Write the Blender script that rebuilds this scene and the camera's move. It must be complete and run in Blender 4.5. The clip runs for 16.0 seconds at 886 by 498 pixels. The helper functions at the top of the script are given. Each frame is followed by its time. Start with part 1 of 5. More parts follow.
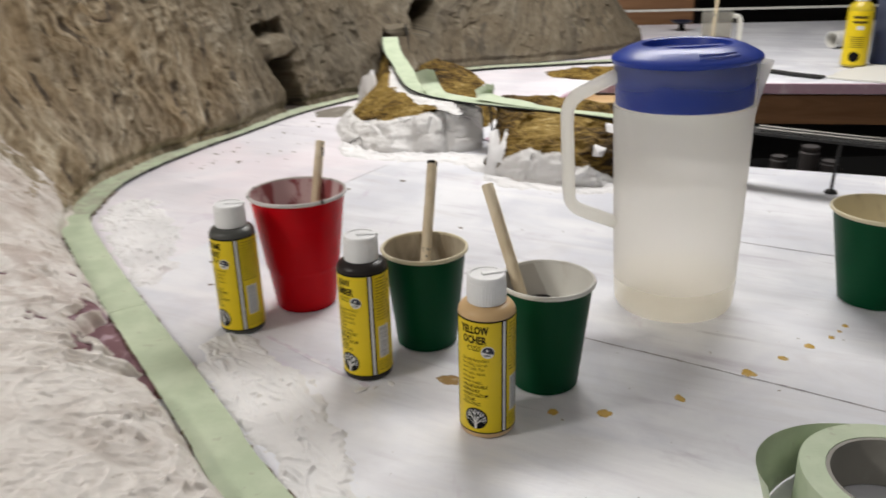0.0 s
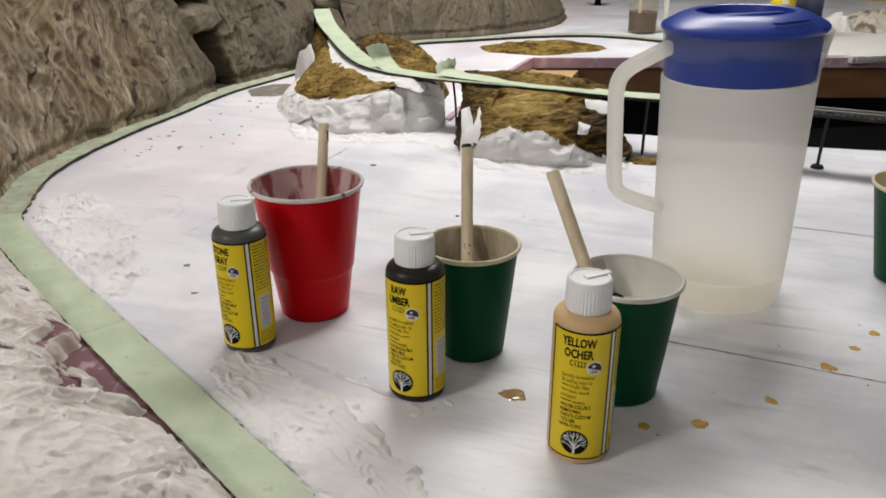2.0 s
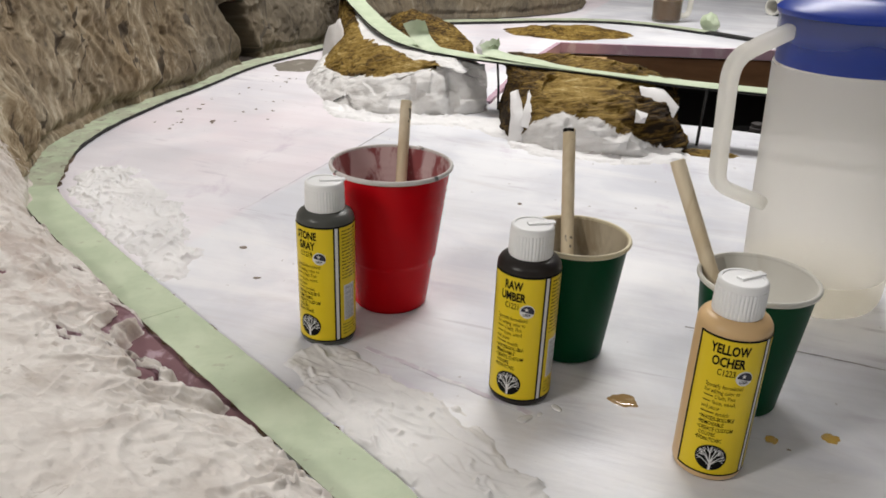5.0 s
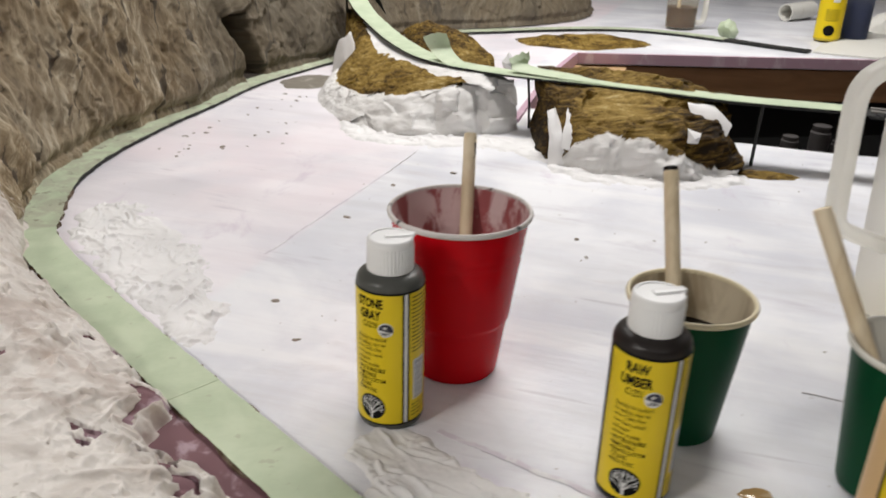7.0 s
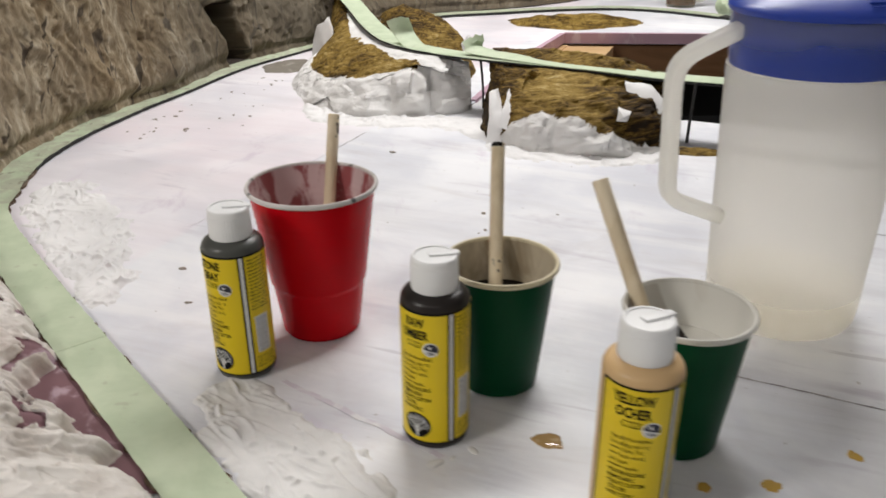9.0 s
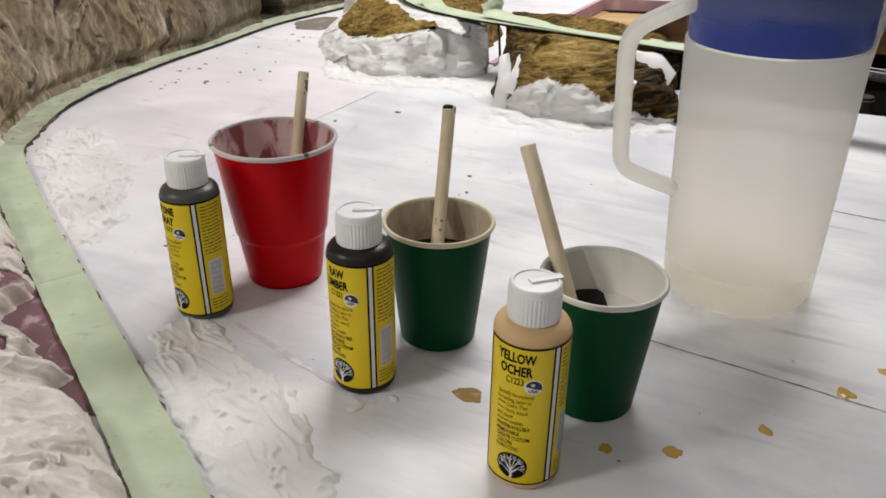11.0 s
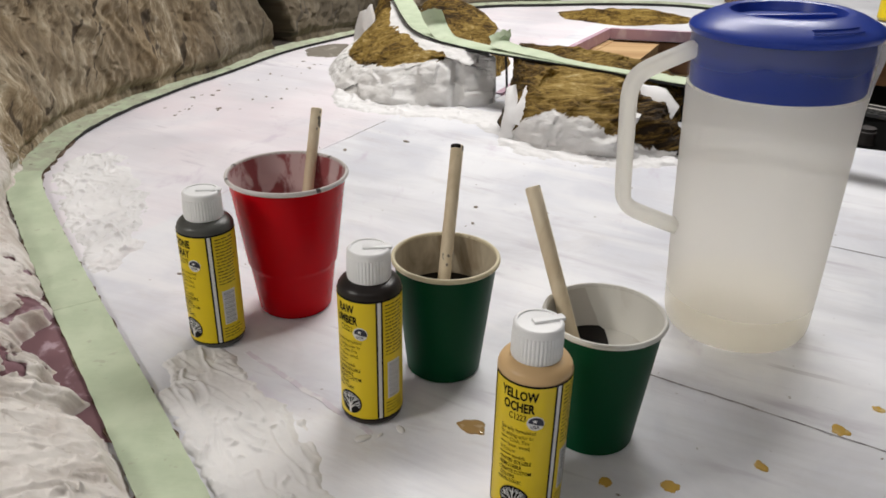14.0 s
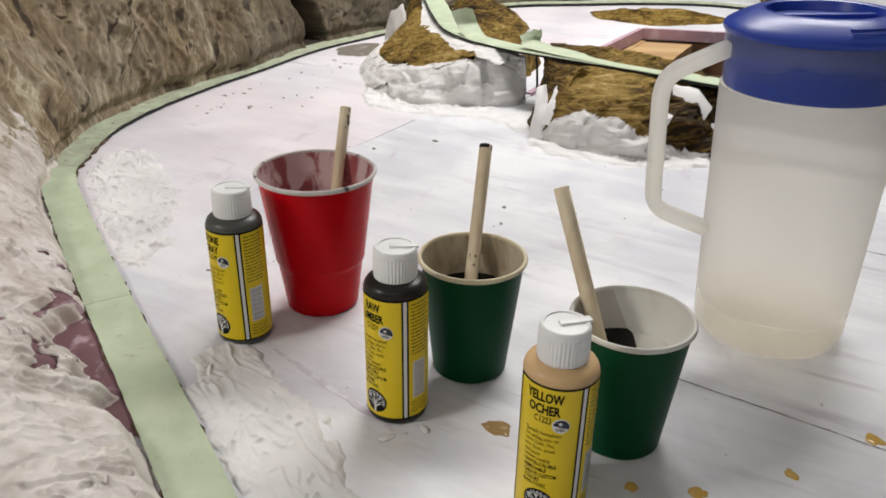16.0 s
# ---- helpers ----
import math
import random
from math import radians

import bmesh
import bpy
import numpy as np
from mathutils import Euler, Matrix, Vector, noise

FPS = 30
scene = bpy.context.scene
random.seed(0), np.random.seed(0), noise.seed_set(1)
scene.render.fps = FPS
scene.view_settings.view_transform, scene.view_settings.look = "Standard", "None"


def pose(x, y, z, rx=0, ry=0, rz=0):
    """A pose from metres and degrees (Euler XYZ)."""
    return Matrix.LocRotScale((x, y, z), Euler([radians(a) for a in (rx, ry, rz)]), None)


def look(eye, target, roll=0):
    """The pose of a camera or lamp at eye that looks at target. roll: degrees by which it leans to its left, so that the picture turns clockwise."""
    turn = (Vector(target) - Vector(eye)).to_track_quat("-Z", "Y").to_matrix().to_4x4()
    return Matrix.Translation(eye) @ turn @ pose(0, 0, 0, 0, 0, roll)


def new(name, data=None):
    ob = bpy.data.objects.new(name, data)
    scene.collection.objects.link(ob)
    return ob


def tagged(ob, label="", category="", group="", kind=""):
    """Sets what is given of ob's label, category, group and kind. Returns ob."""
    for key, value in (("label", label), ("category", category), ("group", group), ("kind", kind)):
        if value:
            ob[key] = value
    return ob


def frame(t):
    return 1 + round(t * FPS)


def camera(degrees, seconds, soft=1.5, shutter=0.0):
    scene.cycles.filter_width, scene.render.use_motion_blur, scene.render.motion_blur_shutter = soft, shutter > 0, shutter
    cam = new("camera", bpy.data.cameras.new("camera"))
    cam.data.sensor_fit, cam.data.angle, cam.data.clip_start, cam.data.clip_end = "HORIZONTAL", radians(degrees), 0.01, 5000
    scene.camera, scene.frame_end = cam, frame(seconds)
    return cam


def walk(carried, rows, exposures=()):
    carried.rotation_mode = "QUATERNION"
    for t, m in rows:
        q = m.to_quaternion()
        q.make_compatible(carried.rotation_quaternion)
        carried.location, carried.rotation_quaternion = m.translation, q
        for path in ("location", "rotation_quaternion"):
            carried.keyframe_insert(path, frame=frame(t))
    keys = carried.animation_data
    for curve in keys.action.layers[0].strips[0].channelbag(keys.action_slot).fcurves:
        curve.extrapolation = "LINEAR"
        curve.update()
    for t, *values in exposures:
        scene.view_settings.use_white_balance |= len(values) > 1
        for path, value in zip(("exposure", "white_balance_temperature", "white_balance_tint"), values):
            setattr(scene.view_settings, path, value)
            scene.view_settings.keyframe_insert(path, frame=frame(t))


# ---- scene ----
cam = camera(58.4, 16.0, 1.7, 0.5)
PATH = [
    (0, (0.053, 0.052, 0.343), (-0.009, 1.913, -0.387), -1.5),
    (0.5, (-0.005, 0.105, 0.334), (0.177, 1.943, -0.435), 0.1),
    (1, (-0.046, 0.132, 0.338), (0.167, 1.966, -0.432), -0.7),
    (1.5, (-0.065, 0.139, 0.332), (0.149, 1.977, -0.428), -1.0),
    (2, (-0.072, 0.144, 0.327), (0.142, 1.971, -0.459), -0.3),
    (2.5, (-0.068, 0.147, 0.323), (0.16, 1.966, -0.478), 0.1),
    (3, (-0.086, 0.161, 0.322), (0.185, 1.982, -0.459), 1.2),
    (3.5, (-0.127, 0.185, 0.315), (0.163, 1.984, -0.51), 2.5),
    (3.7, (-0.138, 0.191, 0.312), (0.123, 1.991, -0.519), 2.4),
    (5.8, (-0.154, 0.205, 0.311), (0.1, 2.018, -0.494), 1.9),
    (6, (-0.15, 0.215, 0.315), (0.088, 2.033, -0.484), 1.7),
    (6.5, (-0.135, 0.243, 0.319), (0.082, 2.077, -0.45), 1.7),
    (7, (-0.2, 0.305, 0.304), (0.09, 2.112, -0.501), 1.6),
    (7.5, (-0.227, 0.327, 0.289), (0.173, 2.099, -0.548), 3.2),
    (8, (-0.208, 0.331, 0.296), (0.156, 2.111, -0.54), 1.9),
    (8.5, (-0.154, 0.284, 0.311), (0.111, 2.08, -0.529), 0.7),
    (9, (-0.063, 0.236, 0.32), (0.091, 2.04, -0.53), -0.2),
    (9.5, (0.004, 0.207, 0.326), (0.041, 1.994, -0.572), -1.1),
    (9.7, (0.024, 0.204, 0.324), (0.009, 1.99, -0.577), -2.1),
    (11.8, (0.013, 0.228, 0.33), (0.003, 1.982, -0.631), 2.4),
    (12, (0.011, 0.231, 0.332), (-0.008, 1.982, -0.633), 2.6),
    (12.5, (0.006, 0.23, 0.334), (-0.012, 1.986, -0.622), 2.7),
    (13, (0.008, 0.216, 0.339), (-0.001, 1.986, -0.593), 2.3),
    (13.5, (0.012, 0.21, 0.344), (-0.017, 1.989, -0.569), 1.2),
    (14, (0.018, 0.203, 0.344), (0.0, 1.993, -0.547), 1.2),
    (14.5, (0.021, 0.208, 0.345), (-0.018, 1.993, -0.557), 1.2),
    (15, (0.017, 0.208, 0.343), (-0.031, 1.999, -0.546), 1.5),
    (15.5, (0.013, 0.209, 0.341), (-0.068, 1.987, -0.572), 1.5),
    (16, (0.019, 0.205, 0.343), (-0.071, 1.993, -0.55), 0.9),
]
EXPOSURE = [(0, 0.03), (1.0, -0.06), (1.5, -0.10), (2.5, -0.06), (3.5, -0.04), (6, -0.03), (8, 0.0), (9.5, -0.03), (12.5, -0.02), (14, -0.05), (16, -0.03)]
walk(cam, [(t, look(eye, target, roll)) for t, eye, target, roll in PATH], EXPOSURE)

# ---- world and light ----
world = bpy.data.worlds.new("room_air")
scene.world = world
world.use_nodes = True
world.node_tree.nodes["Background"].inputs[0].default_value = (0.9, 0.95, 1.0, 1)
world.node_tree.nodes["Background"].inputs[1].default_value = 0.02


def area(name, eye, target, sx, sy, power, colour):
    d = bpy.data.lights.new(name, "AREA")
    d.shape, d.size, d.size_y, d.energy, d.color = "RECTANGLE", sx, sy, power, colour
    ob = new(name, d)
    ob.matrix_world = look(eye, target)
    return ob


# weak fill added from the camera side to brighten the fronts
area("near_fill_light", (-0.05, -0.75, 1.25), (0.15, 0.95, 0.0), 1.4, 0.60, 2.2, (1.0, 0.965, 0.925))
area("side_light", (-1.25, 0.05, 0.98), (0.0, 0.68, 0.05), 0.22, 0.22, 8.5, (1.0, 0.95, 0.89))
area("far_panel_light", (0.38, 1.85, 1.44), (0.35, 1.70, 0.0), 1.2, 0.45, 41, (1.0, 0.97, 0.94))


# ---- materials ----
def mat(name, colour, rough=0.5, metal=0.0, **more):
    m = bpy.data.materials.new(name)
    m.use_nodes = True
    b = m.node_tree.nodes["Principled BSDF"]
    b.inputs["Base Color"].default_value = (*colour, 1)
    b.inputs["Roughness"].default_value = rough
    b.inputs["Metallic"].default_value = metal
    for k, v in more.items():
        b.inputs[k.replace("_", " ")].default_value = v
    return m


class Net:
    """A short way to wire nodes of a material."""

    def __init__(self, m):
        self.t = m.node_tree
        self.b = m.node_tree.nodes["Principled BSDF"]
        self.obj = self.add("ShaderNodeTexCoord").outputs["Object"]

    def add(self, kind):
        return self.t.nodes.new(kind)

    def link(self, a, b):
        self.t.links.new(a, b)

    def put(self, socket, v):
        if isinstance(v, bpy.types.NodeSocket):
            self.link(v, socket)
        else:
            socket.default_value = v

    def noise(self, scale, detail=4.0, stretch=(1, 1, 1), rough=0.55, warp=0.0, turn=(0, 0, 0), aimed=False):
        """aimed: the stretch lies along the turned axes instead of the object's own."""
        mp = self.add("ShaderNodeMapping")
        if aimed:
            mp.vector_type = "TEXTURE"
            stretch = tuple(1 / q for q in stretch)
        mp.inputs["Scale"].default_value = stretch
        mp.inputs["Rotation"].default_value = turn
        self.link(self.obj, mp.inputs["Vector"])
        n = self.add("ShaderNodeTexNoise")
        n.inputs["Scale"].default_value, n.inputs["Detail"].default_value = scale, detail
        n.inputs["Roughness"].default_value, n.inputs["Distortion"].default_value = rough, warp
        self.link(mp.outputs[0], n.inputs["Vector"])
        return n.outputs["Fac"]

    def ramp(self, v, *stops):
        r = self.add("ShaderNodeValToRGB")
        e = r.color_ramp.elements
        while len(e) < len(stops):
            e.new(0.5)
        for k, (p, c) in zip(e, stops):
            k.position, k.color = p, (*c, 1) if len(c) == 3 else c
        self.link(v, r.inputs[0])
        return r.outputs[0]

    def step(self, v, a, b):
        r = self.add("ShaderNodeMapRange")
        r.interpolation_type = "SMOOTHSTEP"
        self.put(r.inputs[0], v)
        r.inputs[1].default_value, r.inputs[2].default_value = a, b
        return r.outputs[0]

    def mix(self, f, a, b, blend="MIX"):
        n = self.add("ShaderNodeMix")
        n.data_type, n.blend_type = "RGBA", blend
        self.put(n.inputs[0], f)
        for socket, v in ((n.inputs[6], a), (n.inputs[7], b)):
            self.put(socket, (*v, 1) if isinstance(v, tuple) and len(v) == 3 else v)
        return n.outputs[2]

    def math(self, op, a, b=0.0):
        n = self.add("ShaderNodeMath")
        n.operation = op
        self.put(n.inputs[0], a)
        self.put(n.inputs[1], b)
        return n.outputs[0]

    def along(self, direction):
        """The object position measured along a direction."""
        n = self.add("ShaderNodeVectorMath")
        n.operation = "DOT_PRODUCT"
        self.link(self.obj, n.inputs[0])
        n.inputs[1].default_value = direction
        return n.outputs["Value"]

    def bump(self, height, strength, distance):
        n = self.add("ShaderNodeBump")
        n.inputs["Strength"].default_value, n.inputs["Distance"].default_value = strength, distance
        self.link(height, n.inputs["Height"])
        self.link(n.outputs[0], self.b.inputs["Normal"])

    def colour(self, v):
        self.link(v, self.b.inputs["Base Color"])

    def rough(self, v):
        self.link(v, self.b.inputs["Roughness"])


def painted_foam():
    m = mat("white_painted_foam", (0.8, 0.8, 0.82), 0.45)
    n = Net(m)
    wash = n.noise(7, 5, (1, 1, 1), 0.6, 0.6)
    strokes = (0, 0, radians(-27))
    brush = n.noise(30, 5, (0.11, 1, 1), 0.62, 0.5, strokes, True)
    wide_brush = n.noise(11, 4, (0.16, 1, 1), 0.6, 0.7, strokes, True)
    base = n.mix(n.step(wash, 0.32, 0.68), (0.71, 0.725, 0.79), (0.865, 0.875, 0.91))
    base = n.mix(n.math("MULTIPLY", n.step(brush, 0.48, 0.72), 0.36), base, (0.64, 0.63, 0.68))
    base = n.mix(n.math("MULTIPLY", n.step(wide_brush, 0.50, 0.68), 0.38), base, (0.60, 0.60, 0.63))
    base = n.mix(n.math("MULTIPLY", n.step(wide_brush, 0.46, 0.32), 0.55), base, (0.91, 0.915, 0.93))
    # the thinly covered pink board beyond the long joint
    side = n.math("ADD", n.along((-0.88, 0.475, 0)), -0.688)
    pink = n.math("MULTIPLY", n.step(side, -0.004, 0.010), n.math("ADD", 0.5, n.step(n.noise(4.5, 4, (1, 1, 1), 0.5, 0.5), 0.36, 0.70)))
    base = n.mix(n.math("MULTIPLY", pink, 0.42), base, (0.86, 0.74, 0.79))
    lilac = n.step(n.noise(16, 5, (1, 0.5, 1), 0.65, 0.5, (0, 0, 0.6)), 0.60, 0.74)
    base = n.mix(n.math("MULTIPLY", lilac, 0.42), base, (0.55, 0.46, 0.58))
    scuff = n.math("MULTIPLY", n.step(n.noise(22, 5, (0.20, 1, 1), 0.62, 0.6, strokes, True), 0.57, 0.70), n.step(n.noise(6, 3), 0.40, 0.62))
    base = n.mix(n.math("MULTIPLY", scuff, 0.60), base, (0.50, 0.47, 0.54))
    scratch = n.math("MULTIPLY", n.step(n.noise(100, 3, (0.07, 1, 1), 0.5, 0.4, strokes, True), 0.66, 0.71), n.step(n.noise(9, 3), 0.48, 0.62))
    base = n.mix(n.math("MULTIPLY", scratch, 0.35), base, (0.36, 0.34, 0.38))
    smudge = n.step(n.noise(11, 6, (0.40, 1, 1), 0.72, 1.2, strokes, True), 0.54, 0.70)
    base = n.mix(n.math("MULTIPLY", smudge, 0.30), base, (0.60, 0.57, 0.58))
    specks = n.step(n.noise(150, 2), 0.735, 0.76)
    base = n.mix(n.math("MULTIPLY", specks, 0.55), base, (0.30, 0.26, 0.24))
    n.colour(base)
    n.rough(n.ramp(wash, (0.3, (0.32,) * 3), (0.7, (0.55,) * 3)))
    n.bump(n.math("ADD", n.noise(90, 5, (0.2, 1, 1), 0.6, 0.0, strokes, True), n.math("ADD", wash, brush)), 0.30, 0.0014)
    return m


def plaster(name, tone, relief=1.0):
    m = mat(name, tone, 0.8)
    n = Net(m)
    a = n.noise(14, 6, (1, 1, 1), 0.6, 0.4)
    b = n.noise(95, 5, (1, 1, 0.5), 0.65, 0.8)
    c = n.mix(n.step(a, 0.3, 0.7), tuple(0.84 * v for v in tone), tone)
    c = n.mix(n.math("MULTIPLY", n.step(n.noise(40, 6, (1, 1, 1), 0.7, 0.6), 0.62, 0.74), 0.45 * min(1.0, relief)), c, (0.42, 0.38, 0.34))
    n.colour(c)
    n.bump(n.math("ADD", b, n.math("MULTIPLY", n.noise(38, 5, (1, 0.4, 1), 0.6, 1.5, (0, 0, 0.6)), 1.5)), 0.8 * relief, 0.004 * relief)
    return m


def value_of(n, title):
    a = n.add("ShaderNodeAttribute")
    a.attribute_name = title
    return a.outputs["Fac"]


def mountain_paint():
    """Grey-brown wash over plaster cloth, ending raggedly over the bare white plaster at the near end."""
    m = mat("washed_plaster_cloth", (0.3, 0.26, 0.2), 0.85)
    n = Net(m)
    # streaks run down the slope, at right angles to the foot line
    run = n.add("ShaderNodeAttribute")
    run.attribute_name = "run"
    flow = n.add("ShaderNodeCombineXYZ")
    n.link(run.outputs["Fac"], flow.inputs[0])
    n.link(n.along((0, 0, 1)), flow.inputs[2])
    around, n.obj = n.obj, flow.outputs[0]
    lean = n.math("MULTIPLY", n.math("ADD", n.noise(5, 2), -0.86), 1.4)
    flow2 = n.add("ShaderNodeCombineXYZ")
    n.link(n.math("ADD", run.outputs["Fac"], n.math("MULTIPLY", n.along((0, 0, 1)), lean)), flow2.inputs[0])
    n.link(n.along((0, 0, 1)), flow2.inputs[2])
    n.obj = flow2.outputs[0]
    broad = n.noise(34, 4, (1, 1, 0.26), 0.6, 1.1)
    streak = n.noise(66, 6, (1, 1, 0.42), 0.66, 1.6)
    slash = n.noise(48, 3, (1, 1, 0.22), 0.5, 1.3)
    n.obj = around
    coarse = n.noise(9, 5, (1, 1, 0.45), 0.6, 0.8)
    fine = n.noise(120, 4, (1, 1, 0.7), 0.62, 1.4)
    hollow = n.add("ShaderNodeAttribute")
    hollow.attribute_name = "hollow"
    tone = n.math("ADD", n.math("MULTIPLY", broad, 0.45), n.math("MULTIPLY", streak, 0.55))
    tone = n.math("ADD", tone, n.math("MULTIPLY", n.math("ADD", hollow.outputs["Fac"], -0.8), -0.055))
    c = n.ramp(tone, (0.34, (0.035, 0.022, 0.012)), (0.41, (0.120, 0.084, 0.046)), (0.47, (0.230, 0.170, 0.098)), (0.54, (0.33, 0.262, 0.166)), (0.64, (0.58, 0.51, 0.385)))
    warm = n.mix(n.step(coarse, 0.36, 0.62), c, n.mix(0.50, c, (0.21, 0.140, 0.065)))
    grey = n.mix(n.math("MULTIPLY", n.step(n.noise(5, 4, (1, 1, 0.6), 0.5, 0.4), 0.46, 0.64), 0.35), warm, (0.20, 0.185, 0.150))
    c = n.mix(n.math("MULTIPLY", n.step(fine, 0.60, 0.70), 0.6), grey, (0.060, 0.044, 0.028))
    c = n.mix(n.math("MULTIPLY", n.step(slash, 0.615, 0.665), 0.85), c, (0.034, 0.022, 0.013))
    # light fall-off painted in: the wash darkens and greys towards the far end
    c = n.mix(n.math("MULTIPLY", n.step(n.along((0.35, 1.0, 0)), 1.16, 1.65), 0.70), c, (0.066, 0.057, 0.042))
    # the crevice's deep shade is painted in as near-black
    c = n.mix(n.step(value_of(n, "crevice_shade"), 0.35, 0.8), c, (0.022, 0.014, 0.009))
    white = n.ramp(n.noise(16, 4, (1, 1, 0.6), 0.55, 1.5), (0.28, (0.56, 0.51, 0.47)), (0.55, (0.80, 0.765, 0.73)))
    white = n.mix(n.math("MULTIPLY", n.step(n.noise(55, 5, (1, 1, 0.6), 0.65, 1.2), 0.60, 0.70), 0.55), white, (0.40, 0.35, 0.30))
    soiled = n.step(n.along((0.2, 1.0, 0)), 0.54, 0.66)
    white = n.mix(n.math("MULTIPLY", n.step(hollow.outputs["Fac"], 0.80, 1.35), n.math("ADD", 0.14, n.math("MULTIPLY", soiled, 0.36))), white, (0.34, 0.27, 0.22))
    white = n.mix(n.math("MULTIPLY", n.step(n.noise(9, 5, (1, 1, 0.6), 0.62, 1.2), 0.50, 0.60), n.math("ADD", 0.06, n.math("MULTIPLY", soiled, 0.36))), white, (0.40, 0.30, 0.25))
    edge = n.math("ADD", n.math("MULTIPLY", n.noise(15, 5, (1, 1, 0.5), 0.62, 1.0), 0.42), n.math("ADD", n.along((0.10, 1.0, 0.7)), n.math("MULTIPLY", n.noise(60, 4, (1, 1, 0.4), 0.6, 1.2), 0.14)))
    painted = n.step(edge, 1.30, 1.33)
    # thinned wash has run over the plaster next to the painted cloth
    white = n.mix(n.math("MULTIPLY", n.step(edge, 0.98, 1.26), n.math("ADD", 0.16, n.math("MULTIPLY", n.step(n.noise(22, 5, (1, 1, 0.6), 0.65, 1.0), 0.42, 0.62), 0.42))), white, (0.46, 0.385, 0.32))
    foam = n.mix(n.step(n.noise(24, 4, (1, 1, 1), 0.6, 0.8), 0.44, 0.62), (0.235, 0.125, 0.145), (0.45, 0.33, 0.38))
    white = n.mix(n.step(value_of(n, "torn"), 0.45, 0.6), white, foam)
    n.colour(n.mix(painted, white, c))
    knife = n.math("ADD", n.noise(62, 4, (1.0, 0.7, 0.8), 0.6, 1.6, (0.3, 0, 0.55)), n.math("MULTIPLY", n.noise(240, 3), 0.35))
    n.bump(n.mix(painted, n.math("MULTIPLY", knife, 0.22), n.math("ADD", n.math("MULTIPLY", streak, 0.75), n.math("MULTIPLY", slash, -0.35))), 0.8, 0.005)
    return m


def swept_over(n):
    """Lengths along and up a lofted rock, as a vector."""
    v = n.add("ShaderNodeCombineXYZ")
    n.link(n.math("MULTIPLY", value_of(n, "along"), 0.48), v.inputs[0])
    n.link(n.math("ADD", n.math("MULTIPLY", value_of(n, "up"), 0.22), n.math("MULTIPLY", value_of(n, "along"), -0.06)), v.inputs[1])
    return v.outputs[0]


def rock_paint(name, mask, swept=False):
    """Yellow-brown wash brushed on white plaster; the mask says where the wash lies."""
    m = mat(name, (0.5, 0.4, 0.2), 0.75, Specular_IOR_Level=0.15)
    n = Net(m)
    around = n.obj
    if swept:
        # the brush followed the form: along the foot and over the back
        n.obj = swept_over(n)
        s = n.math("ADD", n.math("MULTIPLY", n.noise(40, 5, (0.20, 1.0, 1.0), 0.70, 2.4), 0.55), n.math("MULTIPLY", n.noise(85, 5, (0.28, 1.0, 1.0), 0.70, 3.0), 0.45))
        n.obj = around
    else:
        s = n.math("ADD", n.math("MULTIPLY", n.noise(40, 5, (0.35, 0.50, 1.6), 0.70, 2.0, (0.2, 0.40, 0.3)), 0.55), n.math("MULTIPLY", n.noise(80, 5, (0.5, 0.6, 1.5), 0.70, 2.6, (0.2, 0.40, 0.3)), 0.45))
    dark = n.math("ADD", s, n.math("MULTIPLY", n.math("ADD", n.noise(8, 3, (1, 1, 1), 0.5, 0.5), -0.5), 0.38))
    if swept:
        # a browner coat towards both ends
        ends = n.ramp(value_of(n, "along"), (0.30, (1, 1, 1)), (0.40, (0, 0, 0)), (0.62, (0, 0, 0)), (0.80, (1, 1, 1)))
        dark = n.math("ADD", dark, n.math("MULTIPLY", ends, -0.09))
    wash = n.ramp(dark, (0.37, (0.014, 0.008, 0.003)), (0.44, (0.080, 0.046, 0.010)), (0.52, (0.200, 0.128, 0.028)), (0.60, (0.32, 0.220, 0.065)), (0.70, (0.52, 0.42, 0.21)))
    white = n.ramp(n.noise(20, 6, (1, 1, 1), 0.6, 0.5), (0.3, (0.68, 0.67, 0.655)), (0.65, (0.82, 0.815, 0.81)))
    n.colour(n.mix(mask(n), white, wash))
    n.bump(n.math("ADD", s, n.math("MULTIPLY", n.noise(90, 3), 0.4)), 0.8, 0.004)
    return m


def masking_tape(name="green_masking_tape", dirt=0.0):
    m = mat(name, (0.52, 0.66, 0.40), 0.6)
    n = Net(m)
    a = n.noise(25, 4, (1, 1, 1), 0.6, 0.3)
    crepe = n.noise(420, 3, (0.25, 1, 1), 0.6)
    c = n.mix(n.step(a, 0.3, 0.7), (0.46, 0.55, 0.385), (0.565, 0.645, 0.475))
    c = n.mix(n.math("MULTIPLY", n.step(n.noise(120, 3), 0.66, 0.72), 0.4), c, (0.36, 0.36, 0.26))
    if dirt > 0.5:
        c = n.mix(n.math("MULTIPLY", n.step(n.noise(38, 5, (1, 1, 1), 0.65, 0.6), 0.38, 0.58), dirt), c, (0.38, 0.365, 0.29))
        c = n.mix(n.math("MULTIPLY", n.step(n.noise(75, 3), 0.60, 0.66), dirt), c, (0.16, 0.13, 0.09))
    n.colour(c)
    n.bump(crepe, 0.25, 0.0006)
    return m


